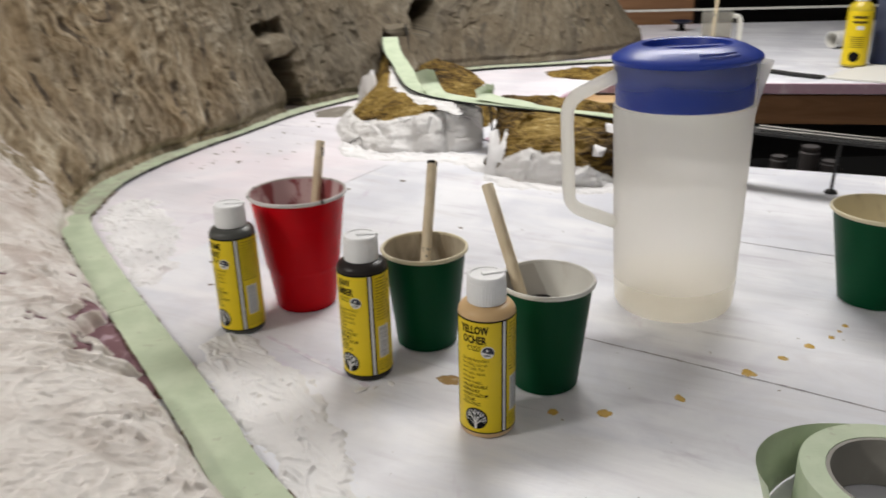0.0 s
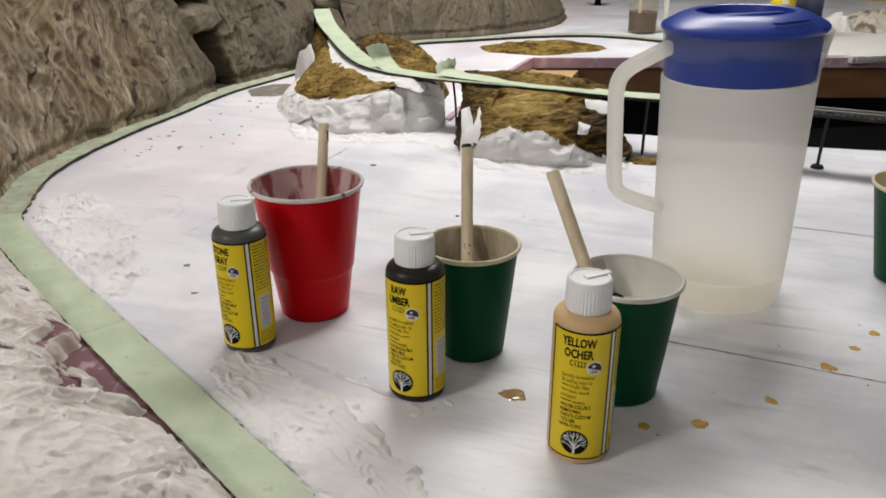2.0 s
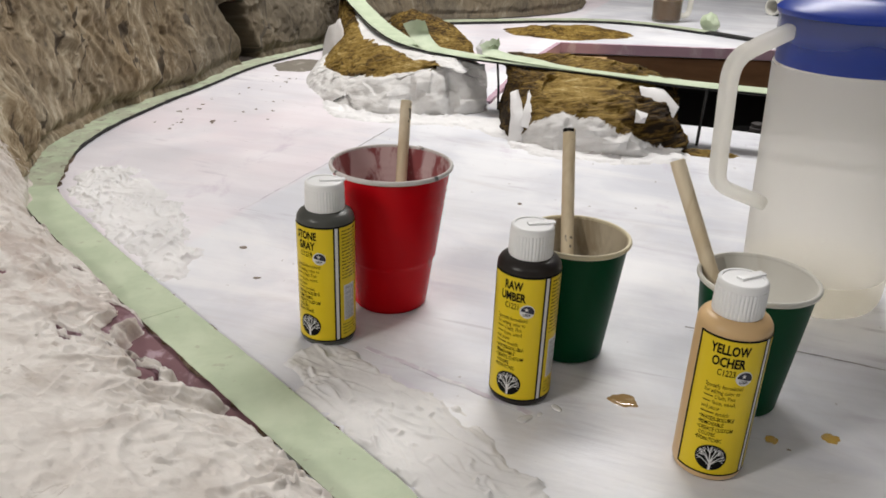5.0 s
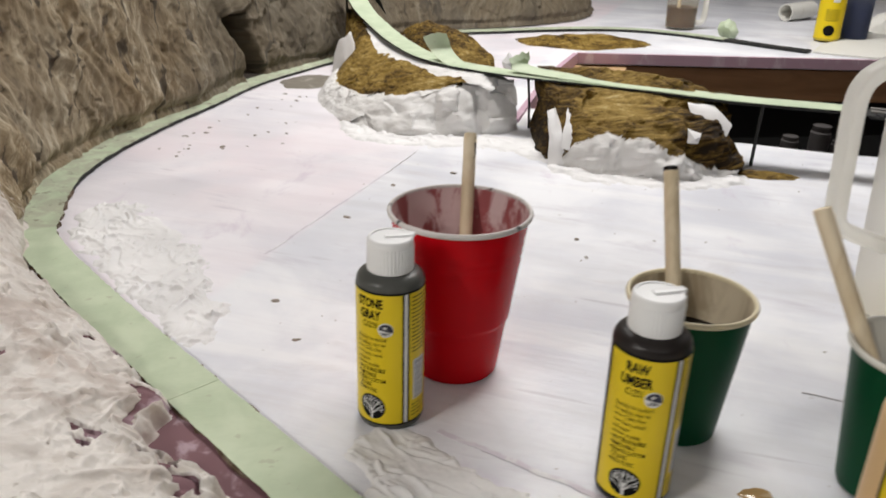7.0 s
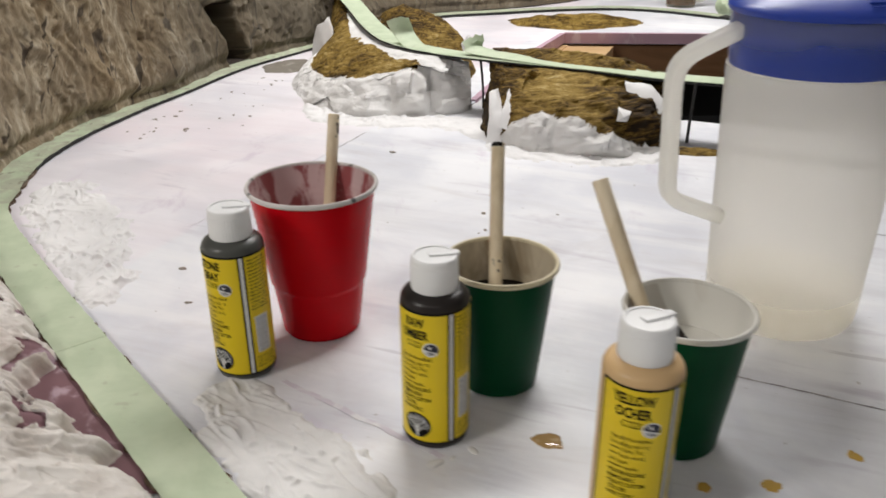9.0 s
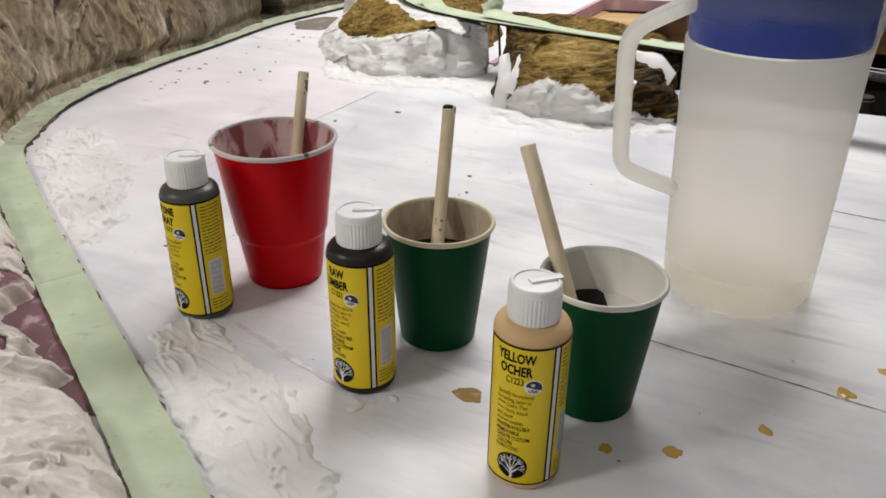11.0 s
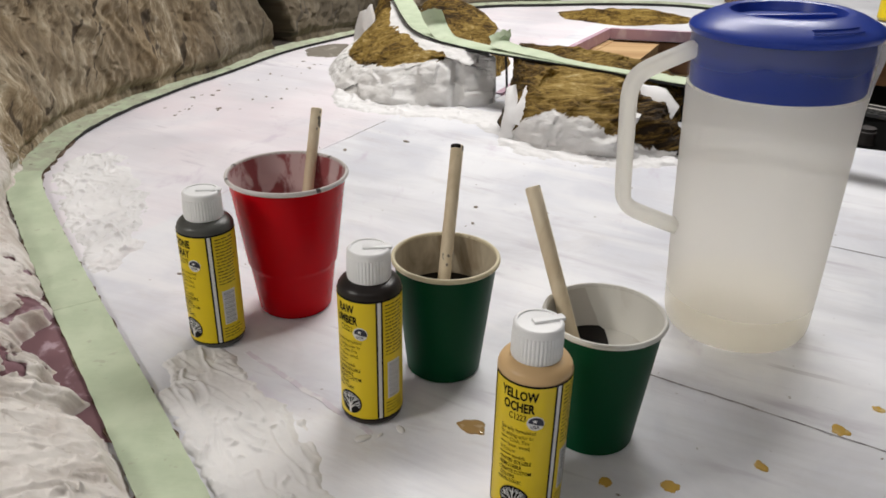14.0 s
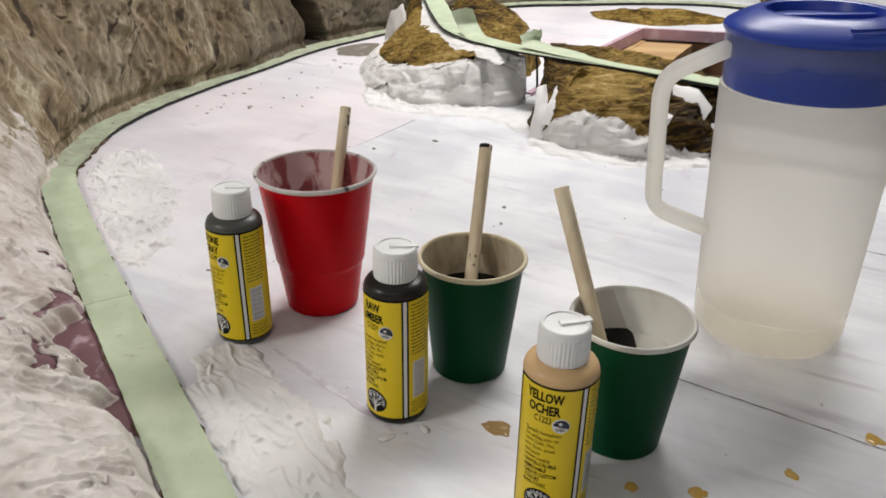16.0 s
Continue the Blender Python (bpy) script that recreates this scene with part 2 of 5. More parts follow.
def wood(name, light, dark, scale=30.0, stretch=(0.06, 1, 1), spots=0.0):
    m = mat(name, light, 0.6)
    n = Net(m)
    g = n.noise(scale, 6, stretch, 0.6, 0.7)
    c = n.mix(n.step(g, 0.3, 0.7), light, dark)
    if spots:
        c = n.mix(n.math("MULTIPLY", n.step(n.noise(70, 2), 0.665, 0.69), spots), c, (0.05, 0.035, 0.03))
    n.colour(c)
    n.bump(g, 0.3, 0.001)
    return m


def frosted(name, tint, clear, blur=0.0):
    """Cloudy polypropylene: part of the light goes straight through, the rest is scattered by the thin wall."""
    m = mat(name, tint, 0.32)
    t = m.node_tree
    n = Net(m)
    n.colour(n.mix(n.step(n.noise(6, 3, (1, 1, 0.4)), 0.3, 0.7), tint, tuple(0.94 * v for v in tint)))
    back = t.nodes.new("ShaderNodeBsdfTranslucent")
    back.inputs[0].default_value = (*tint, 1)
    glow = t.nodes.new("ShaderNodeMixShader")
    glow.inputs[0].default_value = 0.80
    t.links.new(n.b.outputs[0], glow.inputs[1])
    t.links.new(back.outputs[0], glow.inputs[2])
    thin = t.nodes.new("ShaderNodeBsdfTransparent")
    thin.inputs[0].default_value = (1.0, 0.988, 0.953, 1)
    haze = t.nodes.new("ShaderNodeBsdfRefraction")
    haze.inputs["Color"].default_value = (1.0, 0.988, 0.953, 1)
    haze.inputs["Roughness"].default_value, haze.inputs["IOR"].default_value = blur, 1.12
    see = t.nodes.new("ShaderNodeMixShader")
    see.inputs[0].default_value = 0.52 if blur else 0.0
    t.links.new(thin.outputs[0], see.inputs[1])
    t.links.new(haze.outputs[0], see.inputs[2])
    both = t.nodes.new("ShaderNodeMixShader")
    both.inputs[0].default_value = clear
    t.links.new(glow.outputs[0], both.inputs[1])
    t.links.new(see.outputs[0], both.inputs[2])
    t.links.new(both.outputs[0], t.nodes["Material Output"].inputs[0])
    return m


def lid_neck():
    """The cloudy neck lies wet against the lid's skirt low down and stands off it above."""
    m = frosted("clear_neck_plastic", (0.66, 0.70, 0.82), 0.8)
    n = Net(m)
    wet = n.math("ADD", n.along((0, 0, 1)), n.math("MULTIPLY", n.math("ADD", n.noise(22, 1, (1, 1, 0.6), 0.4, 0.3), -0.5), 0.018))
    mixer = [q for q in m.node_tree.nodes["Material Output"].inputs[0].links][0].from_node
    n.link(n.ramp(n.step(wet, 0.209, 0.226), (0.0, (0.90,) * 3), (1.0, (0.56,) * 3)), mixer.inputs[0])
    return m


def worn(name, colour, rough, stain, amount=0.3, scale=30.0, lo=0.55, hi=0.75, gloss=0.35):
    m = mat(name, colour, rough)
    n = Net(m)
    f = n.math("MULTIPLY", n.step(n.noise(scale, 5, (1, 1, 0.5), 0.6, 0.5), lo, hi), amount)
    n.colour(n.mix(f, colour, stain))
    n.b.inputs["Specular IOR Level"].default_value = gloss
    return m


FOAM = painted_foam()
SKIM = plaster("thin_plaster_skim", (0.84, 0.835, 0.835), 0.22)
PINK = worn("purple_foam_board", (0.20, 0.105, 0.120), 0.75, (0.50, 0.38, 0.43), 0.8, 30, 0.55, 0.68)
LILAC = worn("lilac_foam_edge", (0.50, 0.33, 0.41), 0.7, (0.72, 0.62, 0.67), 0.6, 30, 0.5, 0.7)
PLASTER = plaster("white_plaster", (0.72, 0.70, 0.68))
FOOT_PLASTER = plaster("clean_white_plaster", (0.84, 0.835, 0.84), 0.25)
MOUNTAIN = mountain_paint()
TAPE = masking_tape()
DUSTY = masking_tape("dusty_masking_tape")
SPECKLED = masking_tape("speckled_masking_tape", 0.6)
PINE = wood("pine_board", (0.60, 0.42, 0.22), (0.40, 0.24, 0.11))
OAK = wood("stained_beam", (0.40, 0.21, 0.105), (0.26, 0.13, 0.06))
DOWEL = wood("birch_dowel", (0.84, 0.73, 0.54), (0.68, 0.56, 0.37), 60, (1, 1, 0.05), 0.85)
BLACK = worn("black_roadbed", (0.02, 0.02, 0.02), 0.7, (0.12, 0.11, 0.10), 0.5, 60)
RED = worn("red_plastic", (0.55, 0.003, 0.009), 0.24, (0.40, 0.002, 0.005), 0.4, 18, gloss=0.09)
RED_INNER = worn("stained_white_plastic", (0.66, 0.50, 0.50), 0.35, (0.30, 0.050, 0.055), 0.9, 62, 0.44, 0.58)
GREEN = worn("green_paper", (0.001, 0.056, 0.020), 0.42, (0.001, 0.040, 0.014), 0.4, 14, gloss=0.12)
CREAM = worn("cream_paper", (0.72, 0.65, 0.46), 0.55, (0.40, 0.32, 0.20), 0.5, 30)
UMBERED = worn("stained_cream_paper", (0.60, 0.53, 0.40), 0.55, (0.24, 0.18, 0.11), 0.8, 34, 0.42, 0.68)
def two_tone_lining():
    """White paper lining, grey-brown on one side of a slanting edge."""
    m = mat("two_tone_white_paper", (0.78, 0.77, 0.72), 0.5)
    n = Net(m)
    grey_side = n.step(n.math("ADD", n.math("MULTIPLY", n.noise(60, 4), 0.005), n.along((-1.0, 0.0, -0.43))), -0.0292, -0.0278)
    base = n.mix(n.math("MULTIPLY", n.step(n.noise(30, 5, (1, 1, 0.5), 0.6, 0.5), 0.58, 0.75), 0.3), (0.80, 0.79, 0.74), (0.56, 0.51, 0.43))
    n.colour(n.mix(n.math("MULTIPLY", grey_side, 0.6), base, (0.42, 0.38, 0.33)))
    return m


WHITE_PAPER = worn("white_paper", (0.74, 0.73, 0.68), 0.5, (0.52, 0.46, 0.38), 0.35, 30)
CAP = worn("white_cap_plastic", (0.90, 0.91, 0.92), 0.34, (0.70, 0.69, 0.67), 0.25, 60)
YELLOW = worn("yellow_label", (0.80, 0.60, 0.012), 0.35, (0.66, 0.46, 0.01), 0.3, 40)
INK = mat("black_ink", (0.006, 0.006, 0.006), 0.5, Specular_IOR_Level=0.1)
PALE_INK = mat("white_ink", (0.75, 0.75, 0.74), 0.4)
GREY_INK = mat("grey_ink", (0.33, 0.33, 0.33), 0.5)
BLUE_INK = mat("dark_blue_ink", (0.014, 0.016, 0.035), 0.4)
BLUE = worn("blue_lid_plastic", (0.018, 0.052, 0.36), 0.32, (0.022, 0.065, 0.40), 0.4, 12)
MILKY = frosted("cloudy_plastic", (1.0, 0.982, 0.928), 0.50, 0.9)
WETTED = frosted("wetted_plastic", (1.0, 0.985, 0.925), 0.56)
NECK = lid_neck()
HANDLE = frosted("cloudy_handle_plastic", (0.93, 0.92, 0.88), 0.15)
HANDLE.node_tree.nodes["Principled BSDF"].inputs["Roughness"].default_value = 0.16
# darkness of the unlit room, put into the surface colour
DARK_ROOM = worn("room_shade_surface", (0.012, 0.011, 0.010), 0.9, (0.03, 0.025, 0.02), 0.5, 4)
# unseen ceiling, kept pale to return light to the layout
PALE_CEILING = worn("bounce_ceiling", (0.74, 0.72, 0.68), 0.9, (0.25, 0.24, 0.22), 0.4, 3)
METAL = mat("dull_rail_metal", (0.32, 0.31, 0.29), 0.45, 0.8)
CARD = worn("white_card", (0.72, 0.71, 0.66), 0.6, (0.55, 0.52, 0.45), 0.4, 20)


# ---- building helpers ----
def mesh(name, bm, material, smooth=True):
    me = bpy.data.meshes.new(name)
    bmesh.ops.recalc_face_normals(bm, faces=bm.faces[:])
    bm.to_mesh(me)
    bm.free()
    for m in material if isinstance(material, (list, tuple)) else (material,):
        me.materials.append(m)
    if smooth:
        me.polygons.foreach_set("use_smooth", [True] * len(me.polygons))
        if smooth != "soft":
            me.set_sharp_from_angle(angle=radians(38))
    return me


def thing(name, label, category, at=None, group="", kind=""):
    """An Empty that carries the parts of one thing."""
    ob = tagged(new(name), label, category, group, kind)
    ob.empty_display_size = 0.02
    if at is not None:
        ob.matrix_world = at
    return ob


def part(name, bm, material, parent, label="", smooth=True):
    ob = new(name, mesh(name, bm, material, smooth))
    ob.parent = parent
    return tagged(ob, label)


def single(name, bm, material, label, category, kind="", group="", smooth=True):
    return tagged(new(name, mesh(name, bm, material, smooth)), label, category, group, kind)


def lathe(profile, n=56, close=False):
    bm = bmesh.new()
    rings = []
    for r, z in profile:
        if r < 1e-6:
            rings.append([bm.verts.new((0, 0, z))])
        else:
            rings.append([bm.verts.new((r * math.cos(2 * math.pi * k / n), r * math.sin(2 * math.pi * k / n), z)) for k in range(n)])
    pairs = list(zip(rings, rings[1:])) + ([(rings[-1], rings[0])] if close else [])
    for a, b in pairs:
        for k in range(n):
            k2 = (k + 1) % n
            if len(a) == 1 and len(b) == 1:
                continue
            if len(a) == 1:
                bm.faces.new((a[0], b[k], b[k2]))
            elif len(b) == 1:
                bm.faces.new((a[k], a[k2], b[0]))
            else:
                bm.faces.new((a[k], a[k2], b[k2], b[k]))
    return bm


def box(x0, y0, z0, x1, y1, z1, bevel=0.0, m=None):
    bm = bmesh.new()
    bmesh.ops.create_cube(bm, size=1, matrix=Matrix.LocRotScale(((x0 + x1) / 2, (y0 + y1) / 2, (z0 + z1) / 2), None, (x1 - x0, y1 - y0, z1 - z0)))
    if bevel:
        bmesh.ops.bevel(bm, geom=bm.edges[:], offset=bevel, segments=2, affect="EDGES", profile=0.6)
    if m is not None:
        bm.transform(m)
    return bm


def spline(points, n):
    """n points at even steps along a smooth curve through the given points."""
    p = [Vector(q) for q in points]
    p = [2 * p[0] - p[1]] + p + [2 * p[-1] - p[-2]]
    fine = []
    for a, b, c, d in zip(p, p[1:], p[2:], p[3:]):
        for k in range(24):
            t = k / 24
            fine.append(0.5 * (2 * b + (c - a) * t + (2 * a - 5 * b + 4 * c - d) * t * t + (3 * b - a - 3 * c + d) * t ** 3))
    fine.append(p[-2])
    run = [0.0]
    for a, b in zip(fine, fine[1:]):
        run.append(run[-1] + (b - a).length)
    out, k = [], 0
    for i in range(n):
        s = run[-1] * i / (n - 1)
        while k < len(run) - 2 and run[k + 1] < s:
            k += 1
        f = (s - run[k]) / max(run[k + 1] - run[k], 1e-9)
        out.append(fine[k].lerp(fine[k + 1], f))
    return out


def sheet(rows):
    """A grid of quads from rows of points."""
    bm = bmesh.new()
    v = [[bm.verts.new(p) for p in row] for row in rows]
    for a, b in zip(v, v[1:]):
        for k in range(len(a) - 1):
            bm.faces.new((a[k], a[k + 1], b[k + 1], b[k]))
    return bm


def tube(path, radius, n=12, ends=True, squash=1.0):
    """A round bar along a path."""
    bm = bmesh.new()
    rings = []
    side = None
    for i, p in enumerate(path):
        d = (path[min(i + 1, len(path) - 1)] - path[max(i - 1, 0)]).normalized()
        if side is None:
            side = d.orthogonal().normalized()
        side = (side - d * side.dot(d)).normalized()
        up = d.cross(side)
        r = radius[i] if isinstance(radius, list) else radius
        rings.append([bm.verts.new(p + r * (math.cos(2 * math.pi * k / n) * side + squash * math.sin(2 * math.pi * k / n) * up)) for k in range(n)])
    for a, b in zip(rings, rings[1:]):
        for k in range(n):
            bm.faces.new((a[k], a[(k + 1) % n], b[(k + 1) % n], b[k]))
    if ends:
        bm.faces.new(rings[0])
        bm.faces.new(rings[-1])
    return bm


def ribbon(points, width, thick, n=80, wobble=0.0, seed=0, taper=False):
    """A flat strip of some thickness along a path."""
    rnd = random.Random(seed)
    path = spline(points, n)
    bm = bmesh.new()
    rings = []
    for i, p in enumerate(path):
        d = path[min(i + 1, n - 1)] - path[max(i - 1, 0)]
        flat = Vector((d.y, -d.x, 0)).normalized()
        w = width / 2
        a, b = w + rnd.uniform(-wobble, wobble), w + rnd.uniform(-wobble, wobble)
        up = Vector((0, 0, thick))
        rings.append([bm.verts.new(q) for q in (p - flat * a, p + flat * b, p + flat * b + up, p - flat * a + up)])
    for a, b in zip(rings, rings[1:]):
        for k in range(4):
            bm.faces.new((a[k], a[(k + 1) % 4], b[(k + 1) % 4], b[k]))
    bm.faces.new(rings[0])
    bm.faces.new(rings[-1])
    return bm


def smooth(a, b, v):
    t = min(1.0, max(0.0, (v - a) / (b - a)))
    return t * t * (3 - 2 * t)


def rough(p, scale, octaves=4):
    return noise.fractal(Vector(p) * scale, 0.9, 2.0, octaves)


LATTICE = np.random.RandomState(7)
PERM = np.tile(LATTICE.permutation(256), 3)
GRADS = LATTICE.normal(size=(256, 3))
GRADS /= np.linalg.norm(GRADS, axis=1)[:, None]


def waves(x, y, z=0.0):
    """Gradient noise over whole arrays, about -0.9 to 0.9."""
    x, y, z = np.broadcast_arrays(np.asarray(x, float), np.asarray(y, float), np.asarray(z, float))
    i, j, k = (np.floor(q).astype(int) for q in (x, y, z))
    fx, fy, fz = x - i, y - j, z - k
    ease = lambda q: q * q * q * (q * (q * 6 - 15) + 10)
    ux, uy, uz = ease(fx), ease(fy), ease(fz)
    total = 0.0
    for a in (0, 1):
        for b in (0, 1):
            for c in (0, 1):
                g = GRADS[PERM[PERM[PERM[(i + a) & 255] + ((j + b) & 255)] + ((k + c) & 255)]]
                dot = g[..., 0] * (fx - a) + g[..., 1] * (fy - b) + g[..., 2] * (fz - c)
                total = total + dot * (ux if a else 1 - ux) * (uy if b else 1 - uy) * (uz if c else 1 - uz)
    return total * 1.5


def rugged(x, y, z=0.0, octaves=4):
    return sum(0.54 ** o * waves(x * 2 ** o + 7.3 * o, y * 2 ** o, z * 2 ** o + 3.1 * o) for o in range(octaves))


def crest(x, y, z=0.0):
    """Narrow crests between broad hollows, 0 to 1."""
    return np.clip(1 - 2.6 * np.abs(waves(x, y, z)), 0, 1) ** 1.6


def soft_step(a, b, v):
    t = np.clip((v - a) / (b - a), 0, 1)
    return t * t * (3 - 2 * t)


def trowel(us, ws, count, seed, along, spread, long, wide, wet=1.0, under=None):
    """Relief of plaster spread with a knife over a grid with axes us and ws: curved strokes that scoop a shallow bed and push up a soft lip."""
    rn = random.Random(seed)
    h = np.full((len(us), len(ws)), 0.4) if under is None else under
    for _ in range(count):
        cu, cw = rn.uniform(us[0], us[-1]), rn.uniform(ws[0], ws[-1])
        turn = along + rn.gauss(0, spread)
        half, breadth = rn.uniform(*long), rn.uniform(*wide)
        bend, level, tilt = rn.gauss(0, 0.25) / half, rn.uniform(0.2, 0.6), rn.uniform(-0.22, 0.22)
        lip, end_lip = rn.uniform(0.05, 0.75) ** 1.5, rn.uniform(0.0, 0.8) ** 2
        reach = half + breadth
        i0, i1 = np.searchsorted(us, (cu - reach, cu + reach))
        k0, k1 = np.searchsorted(ws, (cw - reach, cw + reach))
        if i1 - i0 < 3 or k1 - k0 < 3:
            continue
        du, dw = us[i0:i1, None] - cu, ws[None, k0:k1] - cw
        a = du * math.cos(turn) + dw * math.sin(turn)
        b = dw * math.cos(turn) - du * math.sin(turn) - bend * a * a
        b = b + 0.12 * breadth * waves(a * 40 + seed, cu * 50, cw * 50)
        edge, tip = breadth - np.abs(b), half - np.abs(a)
        fade = soft_step(-half, -0.2 * half, a)
        alpha = soft_step(0.0, 0.0016, edge) * soft_step(0.0, 0.0015, tip) * fade
        bed = level + tilt * b / breadth - 0.10 * (1 - (b / breadth) ** 2) + 0.02 * wet * waves(b * 600, a * 40, seed)
        win = h[i0:i1, k0:k1]
        win += (bed - win) * alpha
        side = 1 if tilt > 0 else -1
        along_lip = np.clip(0.55 + 0.9 * waves(a * 60, seed * 1.7, cu * 90), 0, 1) * fade * soft_step(-0.002, 0.004, tip)
        win += lip * along_lip * np.exp(-((b - side * breadth) / 0.0012) ** 2)
        win += end_lip * np.exp(-((a - half) / 0.0018) ** 2) * soft_step(-0.002, 0.003, edge)
    return h


def grid_mesh(name, points, material, layers=()):
    """One smooth mesh from an array of rows of points, with named values at its points."""
    n, m = points.shape[:2]
    k = np.arange(n * m).reshape(n, m)
    quads = np.stack([k[:-1, :-1], k[1:, :-1], k[1:, 1:], k[:-1, 1:]], axis=-1).reshape(-1, 4)
    me = bpy.data.meshes.new(name)
    me.vertices.add(n * m)
    me.vertices.foreach_set("co", points.astype(np.float32).ravel())
    me.loops.add(quads.size)
    me.loops.foreach_set("vertex_index", quads.astype(np.int32).ravel())
    me.polygons.add(len(quads))
    me.polygons.foreach_set("loop_start", np.arange(0, quads.size, 4, dtype=np.int32))
    me.polygons.foreach_set("use_smooth", np.ones(len(quads), dtype=bool))
    me.update(calc_edges=True)
    for title, values in layers:
        me.attributes.new(title, "FLOAT", "POINT").data.foreach_set("value", values.astype(np.float32).ravel())
    me.materials.append(material)
    return me


def flat_shape(outline, z0, z1, holes=()):
    """A slab with the given outline and holes."""
    bm = bmesh.new()
    for loop in (outline, *holes):
        v = [bm.verts.new((x, y, z1)) for x, y in loop]
        for k in range(len(v)):
            bm.edges.new((v[k], v[(k + 1) % len(v)]))
    bmesh.ops.triangle_fill(bm, use_beauty=True, edges=bm.edges[:])
    low = bmesh.ops.extrude_face_region(bm, geom=bm.faces[:])
    bmesh.ops.translate(bm, vec=(0, 0, z0 - z1), verts=[g for g in low["geom"] if isinstance(g, bmesh.types.BMVert)])
    return bm


def text_mesh(words, size, bold=0.012):
    """Flat letters of the built-in font, centred, as a bmesh in the x-y plane."""
    c = bpy.data.curves.new("letters", "FONT")
    c.body, c.size, c.align_x, c.align_y, c.resolution_u = words, size, "CENTER", "CENTER", 2
    c.offset = size * bold
    ob = bpy.data.objects.new("letters", c)
    scene.collection.objects.link(ob)
    me = bpy.data.meshes.new_from_object(ob.evaluated_get(bpy.context.evaluated_depsgraph_get()))
    bm = bmesh.new()
    bm.from_mesh(me)
    bpy.data.objects.remove(ob)
    bpy.data.curves.remove(c)
    bpy.data.meshes.remove(me)
    return bm


# ---- the layout: foam table with an access opening ----
HOLE = [(0.082, 1.43), (0.24, 1.37), (0.392, 1.315), (0.495, 1.258), (0.678, 1.190), (1.30, 1.00), (2.3, 0.80),
        (2.3, 1.75), (1.25, 1.895), (0.90, 1.945), (0.362, 2.02), (0.230, 1.776)]
OUTER = [(-2.0, -0.9), (2.9, -0.9), (2.9, 3.35), (-2.0, 3.35)]
table = tagged(thing("floor_layout_table", "white-washed pink foam layout table with an access opening", "table top"), kind="structure")
bm = flat_shape(OUTER, -0.022, 0.0, [HOLE])
part("foam_top", bm, FOAM, table, smooth=False)


def strip_along(points, z0, z1, depth):
    """An upright board along a line, thickened away from its left side."""
    bm = bmesh.new()
    p = [Vector((x, y, 0)) for x, y in points]
    rows = []
    for i, q in enumerate(p):
        d = (p[min(i + 1, len(p) - 1)] - p[max(i - 1, 0)]).normalized()
        side = Vector((-d.y, d.x, 0)) * depth
        rows.append([bm.verts.new(v) for v in ((q.x, q.y, z0), (q.x + side.x, q.y + side.y, z0), (q.x + side.x, q.y + side.y, z1), (q.x, q.y, z1))])
    for a, b in zip(rows, rows[1:]):
        for k in range(4):
            bm.faces.new((a[k], a[(k + 1) % 4], b[(k + 1) % 4], b[k]))
    bm.faces.new(rows[0])
    bm.faces.new(rows[-1])
    return bm


part("corner_block", flat_shape([(0.240, 1.77), (0.368, 2.005), (0.47, 1.99), (0.36, 1.76)], -0.07, -0.024), PINE, table, "pale pine corner board", False)
part("foam_edge", strip_along([(0.095, 1.455), (0.232, 1.772), (0.364, 2.016)], -0.020, 0.003, 0.010), LILAC, table, "bare purple foam edge", False)
part("foam_edge", strip_along([(0.364, 2.016), (0.90, 1.941), (1.25, 1.891), (2.3, 1.746)], -0.020, 0.003, 0.010), LILAC, table, "bare purple foam edge", False)
part("frame_beam", strip_along([(0.376, 2.030), (0.90, 1.957), (1.25, 1.907), (2.3, 1.762)], -0.095, -0.0225, 0.02), OAK, table, "brown stained wooden frame beam", False)
part("frame_beam", strip_along([(0.107, 1.455), (0.246, 1.776), (0.372, 2.008)], -0.085, -0.0225, 0.02), PINE, table, "pale pine frame board", False)
part("frame_beam", strip_along([(2.3, 0.795), (1.30, 0.995), (0.683, 1.193), (0.42, 1.30)], -0.10, -0.0225, 0.02), OAK, table, "brown stained wooden frame beam", False)

# room around the layout, added: pale ceiling bounces light, near-black sides hold painted shade
room = (-3.2, 4.6, -2.2, 5.6, -0.95, 1.5)
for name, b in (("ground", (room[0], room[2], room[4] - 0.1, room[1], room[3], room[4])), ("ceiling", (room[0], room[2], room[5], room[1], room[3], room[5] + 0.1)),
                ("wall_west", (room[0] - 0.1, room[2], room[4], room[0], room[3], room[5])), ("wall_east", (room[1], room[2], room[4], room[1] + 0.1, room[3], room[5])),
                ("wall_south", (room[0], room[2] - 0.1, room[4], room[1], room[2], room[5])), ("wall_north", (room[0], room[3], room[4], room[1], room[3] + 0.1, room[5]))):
    single(name, box(*b), PALE_CEILING if name == "ceiling" else DARK_ROOM, ("pale light-bouncing workshop " if name == "ceiling" else "dark unlit workshop ") + name.split("_")[0], name.split("_")[0], "structure", smooth=False)

# ---- the mountain ----
BASE = spline([(0.16, 0.12), (0.02, 0.30), (-0.118, 0.478), (-0.173, 0.552), (-0.240, 0.653), (-0.335, 0.801), (-0.425, 0.924), (-0.490, 1.03), (-0.525, 1.13),
               (-0.530, 1.24), (-0.508, 1.34), (-0.450, 1.466), (-0.395, 1.58), (-0.342, 1.735), (-0.262, 1.86), (-0.175, 1.985), (-0.125, 2.11), (-0.03, 2.28),
               (0.10, 2.36), (0.25, 2.40), (0.38, 2.46), (0.52, 2.56), (0.62, 2.74), (0.64, 3.0)], 2400)


